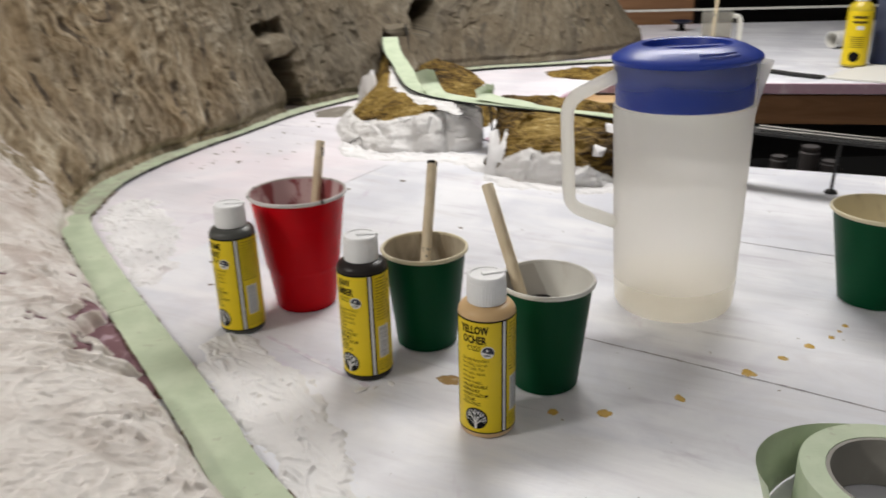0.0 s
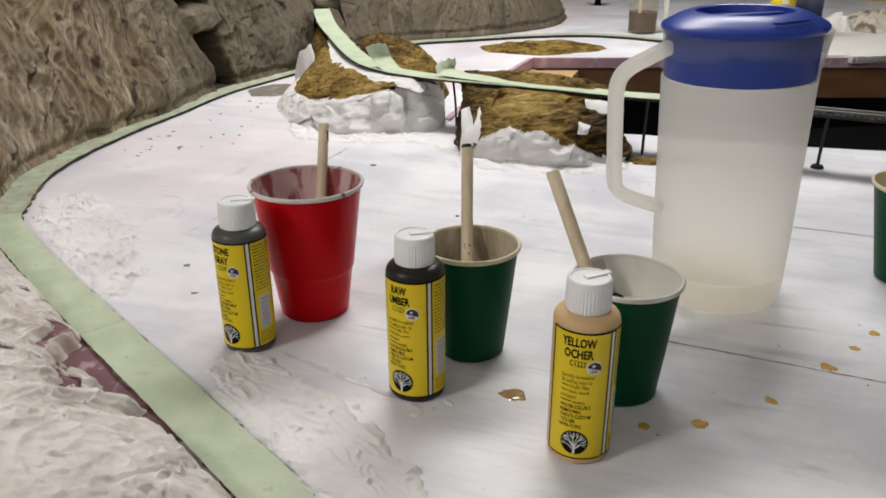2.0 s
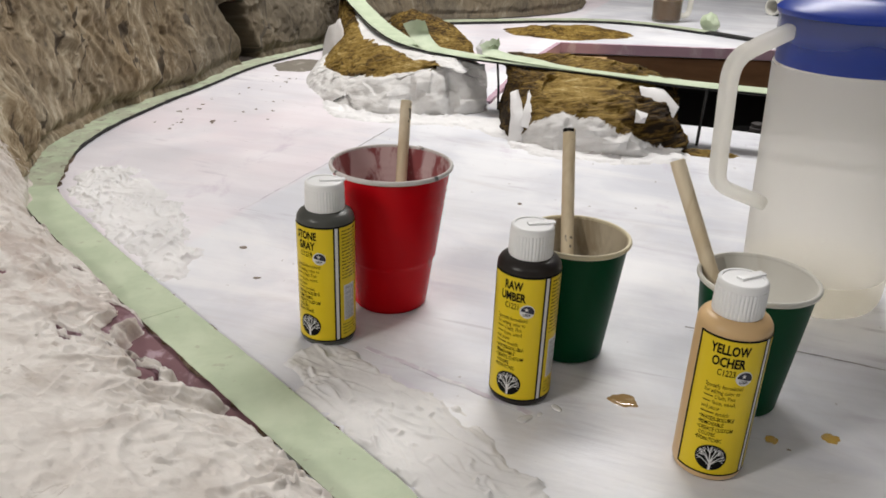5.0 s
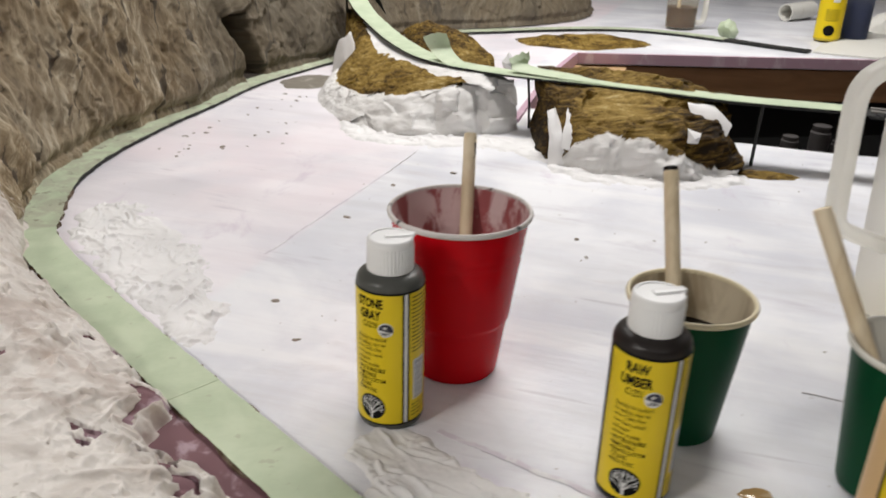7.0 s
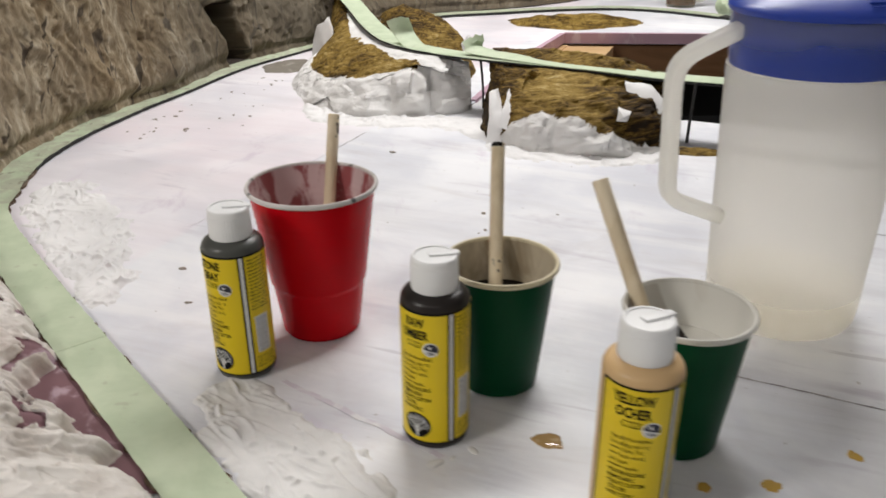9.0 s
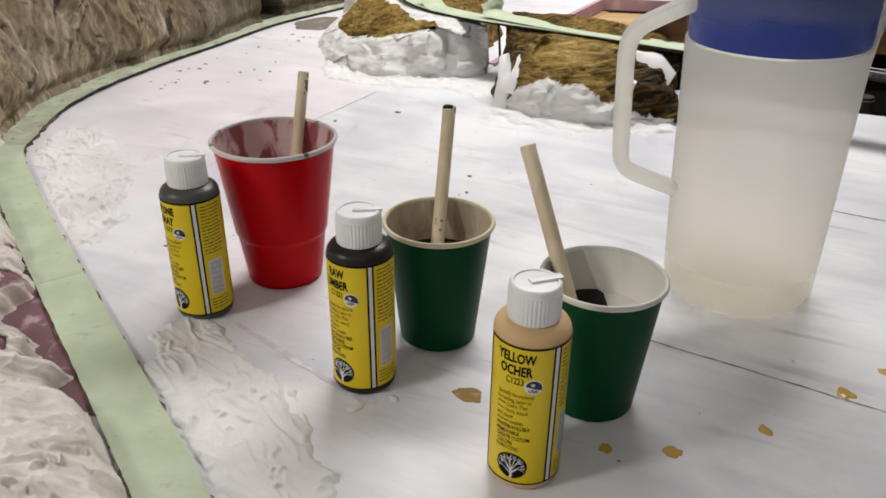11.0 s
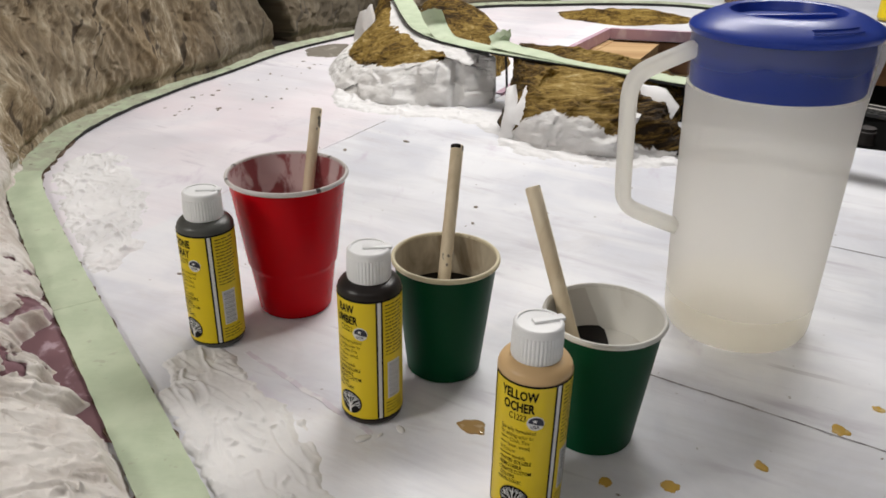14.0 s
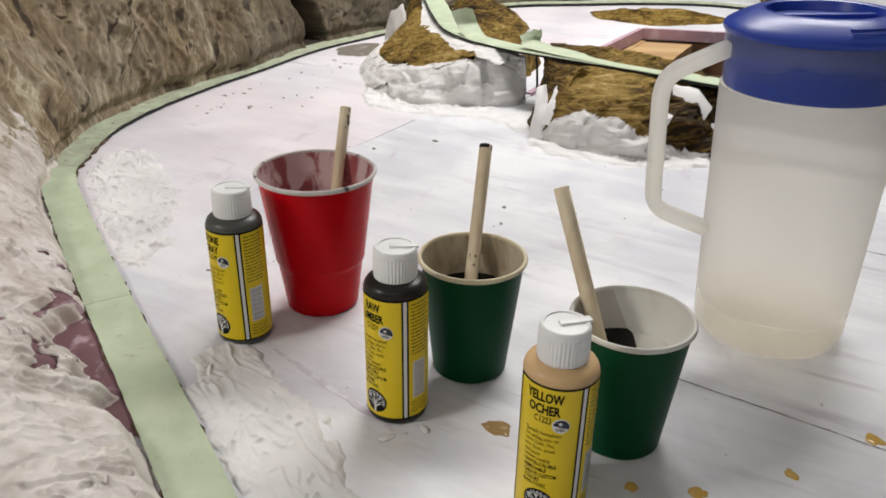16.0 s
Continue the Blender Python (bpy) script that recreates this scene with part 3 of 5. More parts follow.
def mountain():
    line = np.array([(p.x, p.y) for p in BASE])
    run = np.concatenate([[0], np.cumsum(np.linalg.norm(np.diff(line, axis=0), axis=1))])
    joint = float(np.interp(1.06, line[:1400, 1], run[:1400]))
    s = np.concatenate([np.arange(0.22, joint, 0.0011), np.arange(joint, run[-1], 0.0031)])
    bx, by = np.interp(s, run, line[:, 0]), np.interp(s, run, line[:, 1])
    dx, dy = np.interp(s + 0.012, run, line[:, 0]) - np.interp(s - 0.012, run, line[:, 0]), np.interp(s + 0.012, run, line[:, 1]) - np.interp(s - 0.012, run, line[:, 1])
    size = np.hypot(dx, dy)
    ox, oy = (-dy / size)[:, None], (dx / size)[:, None]
    bx, by, s = bx[:, None], by[:, None], s[:, None]
    v = (np.linspace(0, 1, 281) ** 1.3)[None, :]
    steep, cone = soft_step(0.84, 1.22, by), soft_step(2.2, 2.5, by)
    bare = soft_step(0.605, 0.635, by) * (1 - soft_step(0.700, 0.765, by)) + 0.20 * soft_step(0.755, 0.775, by) * (1 - soft_step(0.81, 0.86, by))
    gap = -0.017 * soft_step(1.18, 1.35, by) - 0.008 * (1 - soft_step(0.90, 1.0, by)) - 0.004 * (1 - soft_step(0.57, 0.63, by)) - 0.020 * soft_step(0.95, 1.03, by) * (1 - soft_step(1.25, 1.40, by))
    gap = gap + 0.027 * bare * np.clip(0.9 + 1.0 * rugged(s * 34, 0.5, 0, 4), 0, 2.2) + (0.003 + 0.003 * steep) * rugged(s * 45, 3.5, 0, 4)
    w = np.clip((v - 0.03) / 0.97, 0, 1)
    foot = np.clip(v / 0.03, 0, 1)
    near_off = 0.42 * w ** 1.15
    near_z = 0.007 * soft_step(0.0, 0.03, w) + 0.088 * (1 - np.exp(-3.2 * w))
    lean = 0.50 + 0.50 * soft_step(1.6, 2.1, by)
    far_off, far_z = lean * (0.20 * w + 0.10 * w * w) - 0.010 * soft_step(0, 0.03, w), 0.007 + 0.52 * w
    off = gap * (1 - 0.9 * soft_step(0.0, 0.28, w)) + 0.008 * foot + near_off + (far_off - near_off) * steep + cone * 0.13 * w
    z = -0.004 + 0.006 * foot + 0.005 * steep * np.clip(v / 0.015, 0, 1) + near_z + (far_z - near_z) * steep
    x, y = bx + ox * off, by + oy * off
    amp = soft_step(0.0, 0.10, v)
    lumps = rugged(x * 6 + 3, y * 6, z * 3.6, 4)
    folds = rugged(x * 17, y * 17, z * 4, 5)
    # brushed and dragged plaster cloth: strokes run down the slope, leaning this way and that
    sway = s - 0.5 * z + 0.6 * z * waves(s * 5, z * 5, 9.0) + 0.014 * waves(s * 22, z * 16, 2.0)
    drag = 0.0050 * crest(sway * 22 + 0.7 * folds, z * 7.5, 1.0) + 0.0034 * crest(sway * 47 + 0.5 * folds, z * 15, 4.0) + 0.0013 * crest(sway * 90, z * 50, 8.0)
    drag = drag * (0.45 + 0.9 * soft_step(-0.25, 0.35, waves(s * 9, z * 9, 6.0)))
    pits = -0.004 * soft_step(0.50, 0.70, waves(s * 46, z * 26, 5.0)) - 0.005 * soft_step(0.50, 0.64, waves(s * 90, z * 60, 3.0))
    push = amp * (0.30 + 0.70 * steep) * (0.009 * folds + 0.015 * lumps + 0.0022 * rugged(x * 70, y * 70, z * 40, 3)) - amp * steep * (drag + pits - 0.004)
    # the bare white end: knife strokes over slack folds of cloth
    us, ws = s[:, 0], near_off[0]
    near = us < joint + 0.25
    work = np.zeros(z.shape)
    beds = trowel(us[near], ws, 700, 5, 0.6, 1.3, (0.012, 0.040), (0.005, 0.014))
    dabs = trowel(us[near], ws, 2300, 6, 0.2, 1.2, (0.005, 0.022), (0.0018, 0.0075), under=beds)
    work[near] = 0.75 * trowel(us[near], ws, 420, 9, -0.75, 0.4, (0.014, 0.050), (0.002, 0.006), under=dabs) - 0.25
    bend = 0.016 * waves(s * 12, ws * 10, 1.0)
    slack = crest((s + bend) * 14 - ws * 3, ws * 7 + 0.6, 2.0)
    calm = 0.25 + 0.75 * soft_step(-0.2, 0.3, waves(s * 7, ws * 8, 4.0))
    work = work * (1 - 0.70 * soft_step(0.03, 0.11, ws)[None, :])
    rise = (1 - steep) * soft_step(0.0, 0.05, v) * (0.0105 * work + 0.0020 * slack * calm + 0.0015 * folds + 0.004 * lumps + 0.0012 * rugged(s * 160, ws * 160, 0, 3))
    # torn patches near the foot lay bare the foam underneath
    torn = rugged(s * 26, ws * 30, 11.0, 5) - 0.21 - 4.5 * ws[None, :] - 0.9 * (1 - soft_step(0.61, 0.66, by) * (1 - soft_step(0.79, 0.87, by)))
    torn = soft_step(0.0, 0.05, torn) * soft_step(0.0, 0.02, v)
    rise = rise * (1 - torn) - 0.0035 * torn
    push = push * (1 - 0.85 * torn)
    # a crevice under a flat stone lintel
    cx = np.hypot(bx + 0.322, by - 1.766)
    push = push + (cx < 0.13) * (0.21 * (1 - soft_step(0.022, 0.038, cx + 0.008 * folds)) * (1 - soft_step(0.102, 0.118, z)) * soft_step(0.004, 0.012, z)
                                 + 0.05 * (1 - soft_step(0.028, 0.044, cx)) * soft_step(0.150, 0.158, z) * (1 - soft_step(0.174, 0.188, z))
                                 - 0.014 * (1 - soft_step(0.03, 0.05, cx)) * soft_step(0.114, 0.122, z) * (1 - soft_step(0.144, 0.152, z)))
    # where the colour darkens to stand for shade inside the crevice
    crevice_shade = (cx < 0.13) * (1 - soft_step(0.022, 0.038, cx + 0.008 * folds)) * (1 - soft_step(0.102, 0.118, z))
    # the tunnel mouth above the end of the raised track
    mouth = ((x + 0.060) / 0.034) ** 2 + ((z - 0.145) / 0.055) ** 2 + 0.25 * folds
    push = push + (by > 1.9) * 0.16 * (1 - soft_step(0.7, 1.1, mouth))
    p = np.stack([x + ox * push, y + oy * push, z + rise + amp * (0.005 + 0.007 * steep) * rugged(x * 9 + 9, y * 9, z * 9, 4)], axis=-1)
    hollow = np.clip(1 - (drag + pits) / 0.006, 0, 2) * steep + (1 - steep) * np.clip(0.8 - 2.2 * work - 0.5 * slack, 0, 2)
    return grid_mesh("terrain_mountain", p, MOUNTAIN, (("run", s + 0 * v), ("hollow", hollow), ("crevice_shade", crevice_shade + 0 * v), ("torn", torn)))


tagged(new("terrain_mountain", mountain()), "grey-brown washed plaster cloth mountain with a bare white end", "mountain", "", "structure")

# ---- taped roadbed at the mountain's foot ----
road = tagged(thing("trim_roadbed", "black roadbed at the mountain foot under green masking tape", "roadbed"), kind="structure")
FOOT = [(0.14, 0.19, 0.0), (-0.09, 0.478, 0.0), (-0.142, 0.553, 0.0), (-0.2127, 0.655, 0.0), (-0.317, 0.803, 0.0), (-0.400, 0.925, 0.0), (-0.466, 1.03, 0.0), (-0.480, 1.095, 0.0),
        (-0.492, 1.18, 0.0), (-0.488, 1.25, 0.0), (-0.470, 1.335, 0.0), (-0.430, 1.452, 0.0), (-0.386, 1.555, 0.0), (-0.320, 1.72, 0.0), (-0.238, 1.85, 0.0), (-0.163, 1.96, 0.0), (-0.12, 2.05, 0.0)]
foot = spline(FOOT, 300)
bend = min(range(300), key=lambda k: abs(foot[k].y - 1.045))


def raised(points, z):
    return [p + Vector((0, 0, z)) for p in points]


black_from = min(range(300), key=lambda k: abs(foot[k].y - 1.175))
part("roadbed", ribbon(raised(foot[black_from::3], 0.001), 0.0388, 0.0036, 110, 0.0007, 3), BLACK, road)
part("tape", ribbon(raised(foot[bend - 6::3], 0.0050), 0.0365, 0.0006, 110, 0.0012, 5), SPECKLED, road, "pale green masking tape, speckled with plaster")
seam = min(range(300), key=lambda k: abs(foot[k].y - 0.776))
CORK = worn("brown_cork", (0.10, 0.065, 0.040), 0.9, (0.30, 0.24, 0.19), 0.6, 80, 0.5, 0.62)
part("roadbed", ribbon(raised(foot[0:black_from + 2:3], 0.0002), 0.0352, 0.0030, 130, 0.0030, 4), CORK, road, "brown cork roadbed edge")


def laid(points, lift):
    """Tape that rises onto the roadbed and buckles a little where it turns."""
    return [p + Vector((0, 0, lift + 0.0022 * smooth(0.90, 1.04, p.y) + 0.0016 * math.exp(-((p.y - 0.899) / 0.006) ** 2) + 0.0003 * noise.noise(p * 70))) for p in points]


part("tape", ribbon(laid(foot[0:seam + 4:3], 0.0036), 0.037, 0.0006, 110, 0.0003, 6), DUSTY, road, "pale green masking tape dulled by plaster dust")
part("tape", ribbon(laid(foot[seam - 2:bend + 4:3], 0.0040), 0.037, 0.0003, 80, 0.0006, 16), TAPE, road, "pale green masking tape, overlapping the strip before it")

# ---- rocks under the raised track ----
TRACK = [(-0.125, 1.99, 0.122), (-0.112, 1.90, 0.102), (-0.086, 1.81, 0.083), (-0.062, 1.69, 0.075), (-0.028, 1.555, 0.0735), (0.045, 1.452, 0.0735), (0.145, 1.381, 0.0735),
         (0.242, 1.319, 0.0735), (0.329, 1.254, 0.0735), (0.433, 1.203, 0.0735), (0.474, 1.178, 0.0735)]


def loft_rock(base, top, profile, back, seed, bulk):
    """A plaster rock between its foot line and the line of the track, with a far side."""
    a, b = spline([(*q, -0.004) for q in base], 150), spline(top, 150)
    rows = []
    for p, q in zip(a, b):
        row = []
        for k in range(71):
            v = k / 70
            if v < 0.7:
                w = v / 0.7
                c = p.lerp(q, w ** 1.6)
                c.z = p.z + (q.z - p.z) * profile(w)
            else:
                w = (v - 0.7) / 0.3
                far = q + Vector(back) * w
                c = far.copy()
                c.z = q.z + 0.012 * math.sin(math.pi * w) - (q.z + 0.004) * smooth(0.55, 1.0, w)
            k1 = rough((c.x + seed, c.y, c.z), 13, 5)
            k2 = rough((c.x, c.y + seed, c.z * 2.2), 34, 3)
            cell = noise.cell_vector(Vector((c.x * 22 + seed, c.y * 12, c.z * 30)))
            amp = smooth(0, 0.1, v) * (1 - smooth(0.58, 0.70, v) * (1 - smooth(0.72, 0.80, v))) * (1 - smooth(0.93, 1, v))
            c += amp * bulk * Vector((0.30 * k1 + 0.10 * k2, -0.70 * k1 - 0.22 * k2 - 0.10 * cell.x, 0.35 * k1 + 0.16 * k2 + 0.08 * cell.z))
            row.append(c)
        rows.append(row)
    bm = sheet(rows)
    along, up = bm.verts.layers.float.new("along"), bm.verts.layers.float.new("up")
    for i, v in enumerate(bm.verts):
        v[along], v[up] = (i // 71) / 149, (i % 71) / 70
    return bm


def broken_rock(foot, brow, top, far):
    """A chipped plaster bank: a steep broken face up to the brow, then a washed shelf running back under the track."""
    n = 190
    lines = [spline(q, n) for q in (foot, brow, top, far)]
    facets = ((-0.30, 0.0), (-0.115, 0.002), (-0.075, 0.007), (-0.060, -0.003), (-0.040, -0.006), (-0.034, 0.005), (-0.010, 0.008), (0.010, 0.004), (0.017, -0.012), (0.022, -0.009), (0.034, 0.004), (0.060, 0.002), (0.2, -0.004))
    rows, wash = [], []
    for i in range(n):
        f, m, t, r = (line[i] for line in lines)
        row = []
        for k in range(97):
            v = k / 96
            if v < 0.42:
                w = v / 0.42
                c = f.lerp(m, w)
                c.z = f.z + (m.z - f.z) * (1 - (1 - w) ** 1.7)
                step = 0.0
                for (x0, d0), (x1, d1) in zip(facets, facets[1:]):
                    if x0 <= c.x < x1:
                        step = d0 + (d1 - d0) * (c.x - x0) / (x1 - x0)
                low = smooth(-0.13, -0.06, c.x)
                c.y -= low * step * smooth(0.0, 0.2, w) * (1 - 0.6 * smooth(0.8, 1.0, w))
                # ledges in the lower left of the bank
                c.y += (1 - low) * 0.010 * (smooth(0.30, 0.36, w) - w)
            elif v < 0.78:
                w = (v - 0.42) / 0.36
                c = m.lerp(t, w)
                c.z = m.z + (t.z - m.z) * (w ** 0.9) + 0.004 * math.sin(math.pi * w)
            else:
                w = (v - 0.78) / 0.22
                c = t.lerp(r, w)
                c.z = t.z + (r.z - t.z) * smooth(0.25, 1.0, w)
            k1 = rough((c.x + 1.7, c.y, c.z), 15, 4)
            k2 = rough((c.x, c.y + 1.7, c.z), 55, 3)
            k3 = abs(noise.noise(Vector((c.x * 26, c.y * 26 + 4, c.z * 40))))
            amp = smooth(0, 0.06, v) * (1 - 0.92 * smooth(0.66, 0.76, v))
            near, seeds = noise.voronoi(Vector((c.x * 24 + 0.3 * k1, c.y * 18, c.z * 30)))
            chip = noise.cell(seeds[0] * 7.3) - 0.5 + 0.5 * (near[1] - near[0]) + 1.2 * (c.z * 30 - seeds[0].z) * (noise.cell(seeds[0] * 3.1) - 0.5)
            c = c + amp * chip * (1 - 0.7 * smooth(0.44, 0.5, v)) * Vector((0.0, -0.007, 0.001))
            c = c + amp * Vector((0.003 * k1, -0.006 * k1 - 0.002 * k2 - 0.005 * k3, 0.004 * k1 + 0.0022 * k2))
            row.append(c)
            ragged = 0.05 * rough((c.x, c.y, c.z), 40, 3)
            on = smooth(0.385, 0.405, v + ragged) * (1 - smooth(-0.004, 0.010, c.x + 0.15 * ragged))
            strip = 0.74 - 0.16 * smooth(-0.060, -0.025, c.x) + 0.15 * (1 - smooth(-0.125, -0.10, c.x))
            wash.append(on * (1 - smooth(strip - 0.02, strip, v + 0.8 * ragged)))
        rows.append(row)
    bm = sheet(rows)
    layer = bm.verts.layers.float.new("wash")
    bm.verts.ensure_lookup_table()
    for v, w in zip(bm.verts, wash):
        v[layer] = w
    return bm


def mask_a(n):
    """Wash on the shelf, stored with the rock's points and frayed by the brush."""
    a = n.t.nodes.new("ShaderNodeAttribute")
    a.attribute_name = "wash"
    s = n.math("ADD", a.outputs["Fac"], n.math("MULTIPLY", n.math("ADD", n.noise(60, 5, (1, 1, 1), 0.6, 0.6), -0.5), 0.6))
    return n.step(s, 0.44, 0.56)


def mask_b(n):
    """Wash everywhere but on a low white lobe at the foot."""
    lobe = n.ramp(value_of(n, "along"), *((p, (q, q, q)) for p, q in ((0.33, 0.0), (0.39, 0.20), (0.46, 0.29), (0.56, 0.25), (0.68, 0.17), (0.80, 0.09), (0.88, 0.0))))
    frayed = n.math("ADD", value_of(n, "up"), n.math("MULTIPLY", n.math("ADD", n.noise(34, 5, (1, 1, 1), 0.65, 0.8), -0.5), 0.16))
    return n.step(n.math("ADD", frayed, n.math("MULTIPLY", lobe, -1.0)), -0.008, 0.008)


ROCK_A = thing("rock_outcrop", "white plaster rock face with yellow-brown wash on top", "rock", group="rocks under the track")
ROCK_B = thing("rock_outcrop", "yellow-brown washed plaster rock with a white foot", "rock", group="rocks under the track")
part("rock_face", broken_rock(
    [(-0.150, 1.95, -0.004), (-0.170, 1.80, -0.004), (-0.208, 1.65, -0.004), (-0.196, 1.53, -0.004), (-0.150, 1.425, -0.004), (-0.075, 1.375, -0.004), (0.0, 1.376, -0.004), (0.05, 1.386, -0.004), (0.083, 1.402, -0.004)],
    [(-0.146, 1.95, 0.050), (-0.160, 1.80, 0.030), (-0.172, 1.65, 0.024), (-0.155, 1.55, 0.030), (-0.109, 1.465, 0.039), (-0.055, 1.428, 0.054), (0.0, 1.412, 0.062), (0.045, 1.420, 0.062), (0.079, 1.436, 0.058)],
    [(-0.140, 1.96, 0.100), (-0.122, 1.86, 0.086), (-0.102, 1.76, 0.074), (-0.084, 1.68, 0.069), (-0.060, 1.60, 0.071), (-0.032, 1.54, 0.073), (0.005, 1.486, 0.073), (0.045, 1.450, 0.073), (0.080, 1.444, 0.062)],
    [(-0.08, 2.00, 0.0), (-0.06, 1.90, 0.0), (-0.02, 1.80, 0.0), (0.0, 1.72, 0.0), (0.02, 1.62, 0.0), (0.035, 1.57, 0.0), (0.05, 1.52, 0.0), (0.07, 1.49, 0.0), (0.086, 1.46, 0.0)]), rock_paint("rock_wash_on_plaster", mask_a), ROCK_A)
part("rock_face", loft_rock(
    [(0.100, 1.40), (0.086, 1.32), (0.088, 1.24), (0.137, 1.187), (0.22, 1.163), (0.285, 1.168), (0.318, 1.195), (0.325, 1.25)],
    [(0.104, 1.412, 0.070), (0.112, 1.402, 0.073), (0.132, 1.384, 0.0745), (0.164, 1.362, 0.0745), (0.208, 1.334, 0.0745), (0.253, 1.302, 0.0745), (0.292, 1.270, 0.072), (0.322, 1.252, 0.062)],
    lambda w: math.sin(w * math.pi / 2) ** 1.1, (0.03, 0.09, 0), 5.2, 0.024), rock_paint("rock_wash_dark", mask_b, True), ROCK_B)


def mound(cx, cy, rx, ry, h, seed, turn=0.0, rugged=0.35):
    rows = []
    for i in range(37):
        f = i / 36
        row = []
        for k in range(73):
            a = 2 * math.pi * k / 72
            u = Vector((math.cos(a), math.sin(a), 0))
            lump = 1 + 0.22 * rough((u.x + seed, u.y, f), 1.6, 3)
            p = Vector((u.x * rx * f * lump, u.y * ry * f * lump, 0))
            p.rotate(Euler((0, 0, turn)))
            p += Vector((cx, cy, 0))
            z = h * (1 - f ** 2.2)
            z += h * (1 - smooth(0.8, 1, f)) * (rugged * rough((p.x, p.y, seed), 22, 4))
            row.append(Vector((p.x, p.y, z - 0.003 * smooth(0.9, 1, f))))
        rows.append(row)
    bm = sheet(rows)
    bmesh.ops.remove_doubles(bm, verts=bm.verts[:], dist=1e-6)
    return bm


def bank(cx, cy, rx, ry, h, seed, turn):
    """A smooth mound leaning on the far side of the raised track."""
    bm = mound(cx, cy, rx, ry, h, seed, turn, 0.10)
    line = spline(TRACK, 80)
    for v in bm.verts:
        i = min(range(80), key=lambda k: (line[k].xy - v.co.xy).length)
        d = line[min(i + 1, 79)] - line[max(i - 1, 0)]
        side = (Vector((-d.y, d.x)).normalized()).dot(v.co.xy - line[i].xy)
        v.co.z = min(v.co.z, max(-0.003, line[i].z - 0.006 + 3.0 * max(0, side - 0.018)) if side > -0.02 else 0.04)
    return bm


WASH = rock_paint("yellow_brown_wash", lambda n: n.step(n.noise(30, 5, (1, 1, 1), 0.6, 0.6), 0.26, 0.32))
single("rock_mound", bank(0.010, 1.74, 0.108, 0.18, 0.100, 2.0, 0.30), WASH, "rounded plaster rock brushed yellow-brown behind the track", "rock", group="rocks under the track")
single("rock_patch", mound(0.42, 2.17, 0.17, 0.10, 0.016, 4.0, -0.05), WASH, "thin yellow-brown washed plaster patch by the opening", "rock")
single("rock_patch", mound(0.335, 1.178, 0.05, 0.018, 0.006, 6.0, -0.3), WASH, "thin yellow-brown washed plaster smear", "rock")
single("grey_stain", mound(-0.215, 1.745, 0.068, 0.050, 0.0025, 8.0, 0.9), worn("grey_brown_stain", (0.20, 0.18, 0.15), 0.7, (0.40, 0.37, 0.33), 0.8, 30), "grey-brown wash stain on the table by the tape", "stain")

# ---- the raised track ----
track = thing("raised_track", "raised track strip on posts, covered with pale green tape", "model track")
part("roadbed", ribbon([Vector(p) + Vector((0, 0, 0.0022)) for p in TRACK], 0.039, 0.0018, 130, 0.0006, 8), BLACK, track)
lift = Vector((0, 0, 0.0045))
tt = spline(TRACK, 120)
part("tape", ribbon([p + lift for p in tt[0:66:6]], 0.038, 0.0007, 70, 0.0006, 9), TAPE, track, "pale green tape strip")


def flap_tape(start, stop, left, right, z, ragged=0.0):
    """A length of tape on the track whose first end peels up; left and right give the edges of the loose flap from the tip down."""
    edges = ([Vector(q) for q in left], [Vector(q) for q in right])
    for i in range(start, stop + 1, 4):
        i = min(i, 119)
        d = tt[min(i + 1, 119)] - tt[max(i - 1, 0)]
        side = Vector((-d.y, d.x, 0)).normalized() * 0.019
        for line, s in zip(edges, (-1, 1)):
            line.append(tt[i] + side * s + Vector((0, 0, z)))
    a, b = spline(edges[0], 90), spline(edges[1], 90)
    rows = []
    for k, (p, q) in enumerate(zip(a, b)):
        bow = Vector((0, 0, 0.004 * (1 - smooth(0, 30, k))))
        row = []
        for j in range(9):
            f = j / 8
            torn = Vector((0, 0, -ragged * abs(noise.noise(Vector((f * 5, 2.0, 0)))))) if k < 3 else Vector()
            row.append(p.lerp(q, f) + bow * math.sin(math.pi * f) + torn)
        rows.append(row)
    bm = bmesh.new()
    rings = [[bm.verts.new(p) for p in row] + [bm.verts.new(p - Vector((0, 0, 0.0005))) for p in reversed(row)] for row in rows]
    for a, b in zip(rings, rings[1:]):
        for k in range(len(a)):
            bm.faces.new((a[k], a[(k + 1) % len(a)], b[(k + 1) % len(a)], b[k]))
    bm.faces.new(rings[0])
    bm.faces.new(rings[-1])
    return bm


part("tape", flap_tape(56, 96, [(-0.041, 1.548, 0.110), (-0.036, 1.540, 0.100), (-0.028, 1.532, 0.089)], [(-0.006, 1.540, 0.117), (-0.001, 1.541, 0.105), (0.004, 1.540, 0.092)], 0.0055, 0.004), TAPE, track, "pale green tape with a curled end")
part("tape", flap_tape(84, 119, [(0.069, 1.433, 0.097), (0.073, 1.425, 0.090), (0.082, 1.412, 0.083)], [(0.102, 1.447, 0.106), (0.104, 1.445, 0.096), (0.110, 1.438, 0.085)], 0.0062, 0.010), TAPE, track, "pale green tape with a torn curled end")
RAILS = [(0.470, 1.180, 0.0735), (0.608, 1.091, 0.0725), (0.78, 1.00, 0.072), (1.1, 0.87, 0.072), (1.6, 0.72, 0.072)]
part("rail_strip", ribbon(RAILS, 0.036, 0.004, 60), BLACK, track)
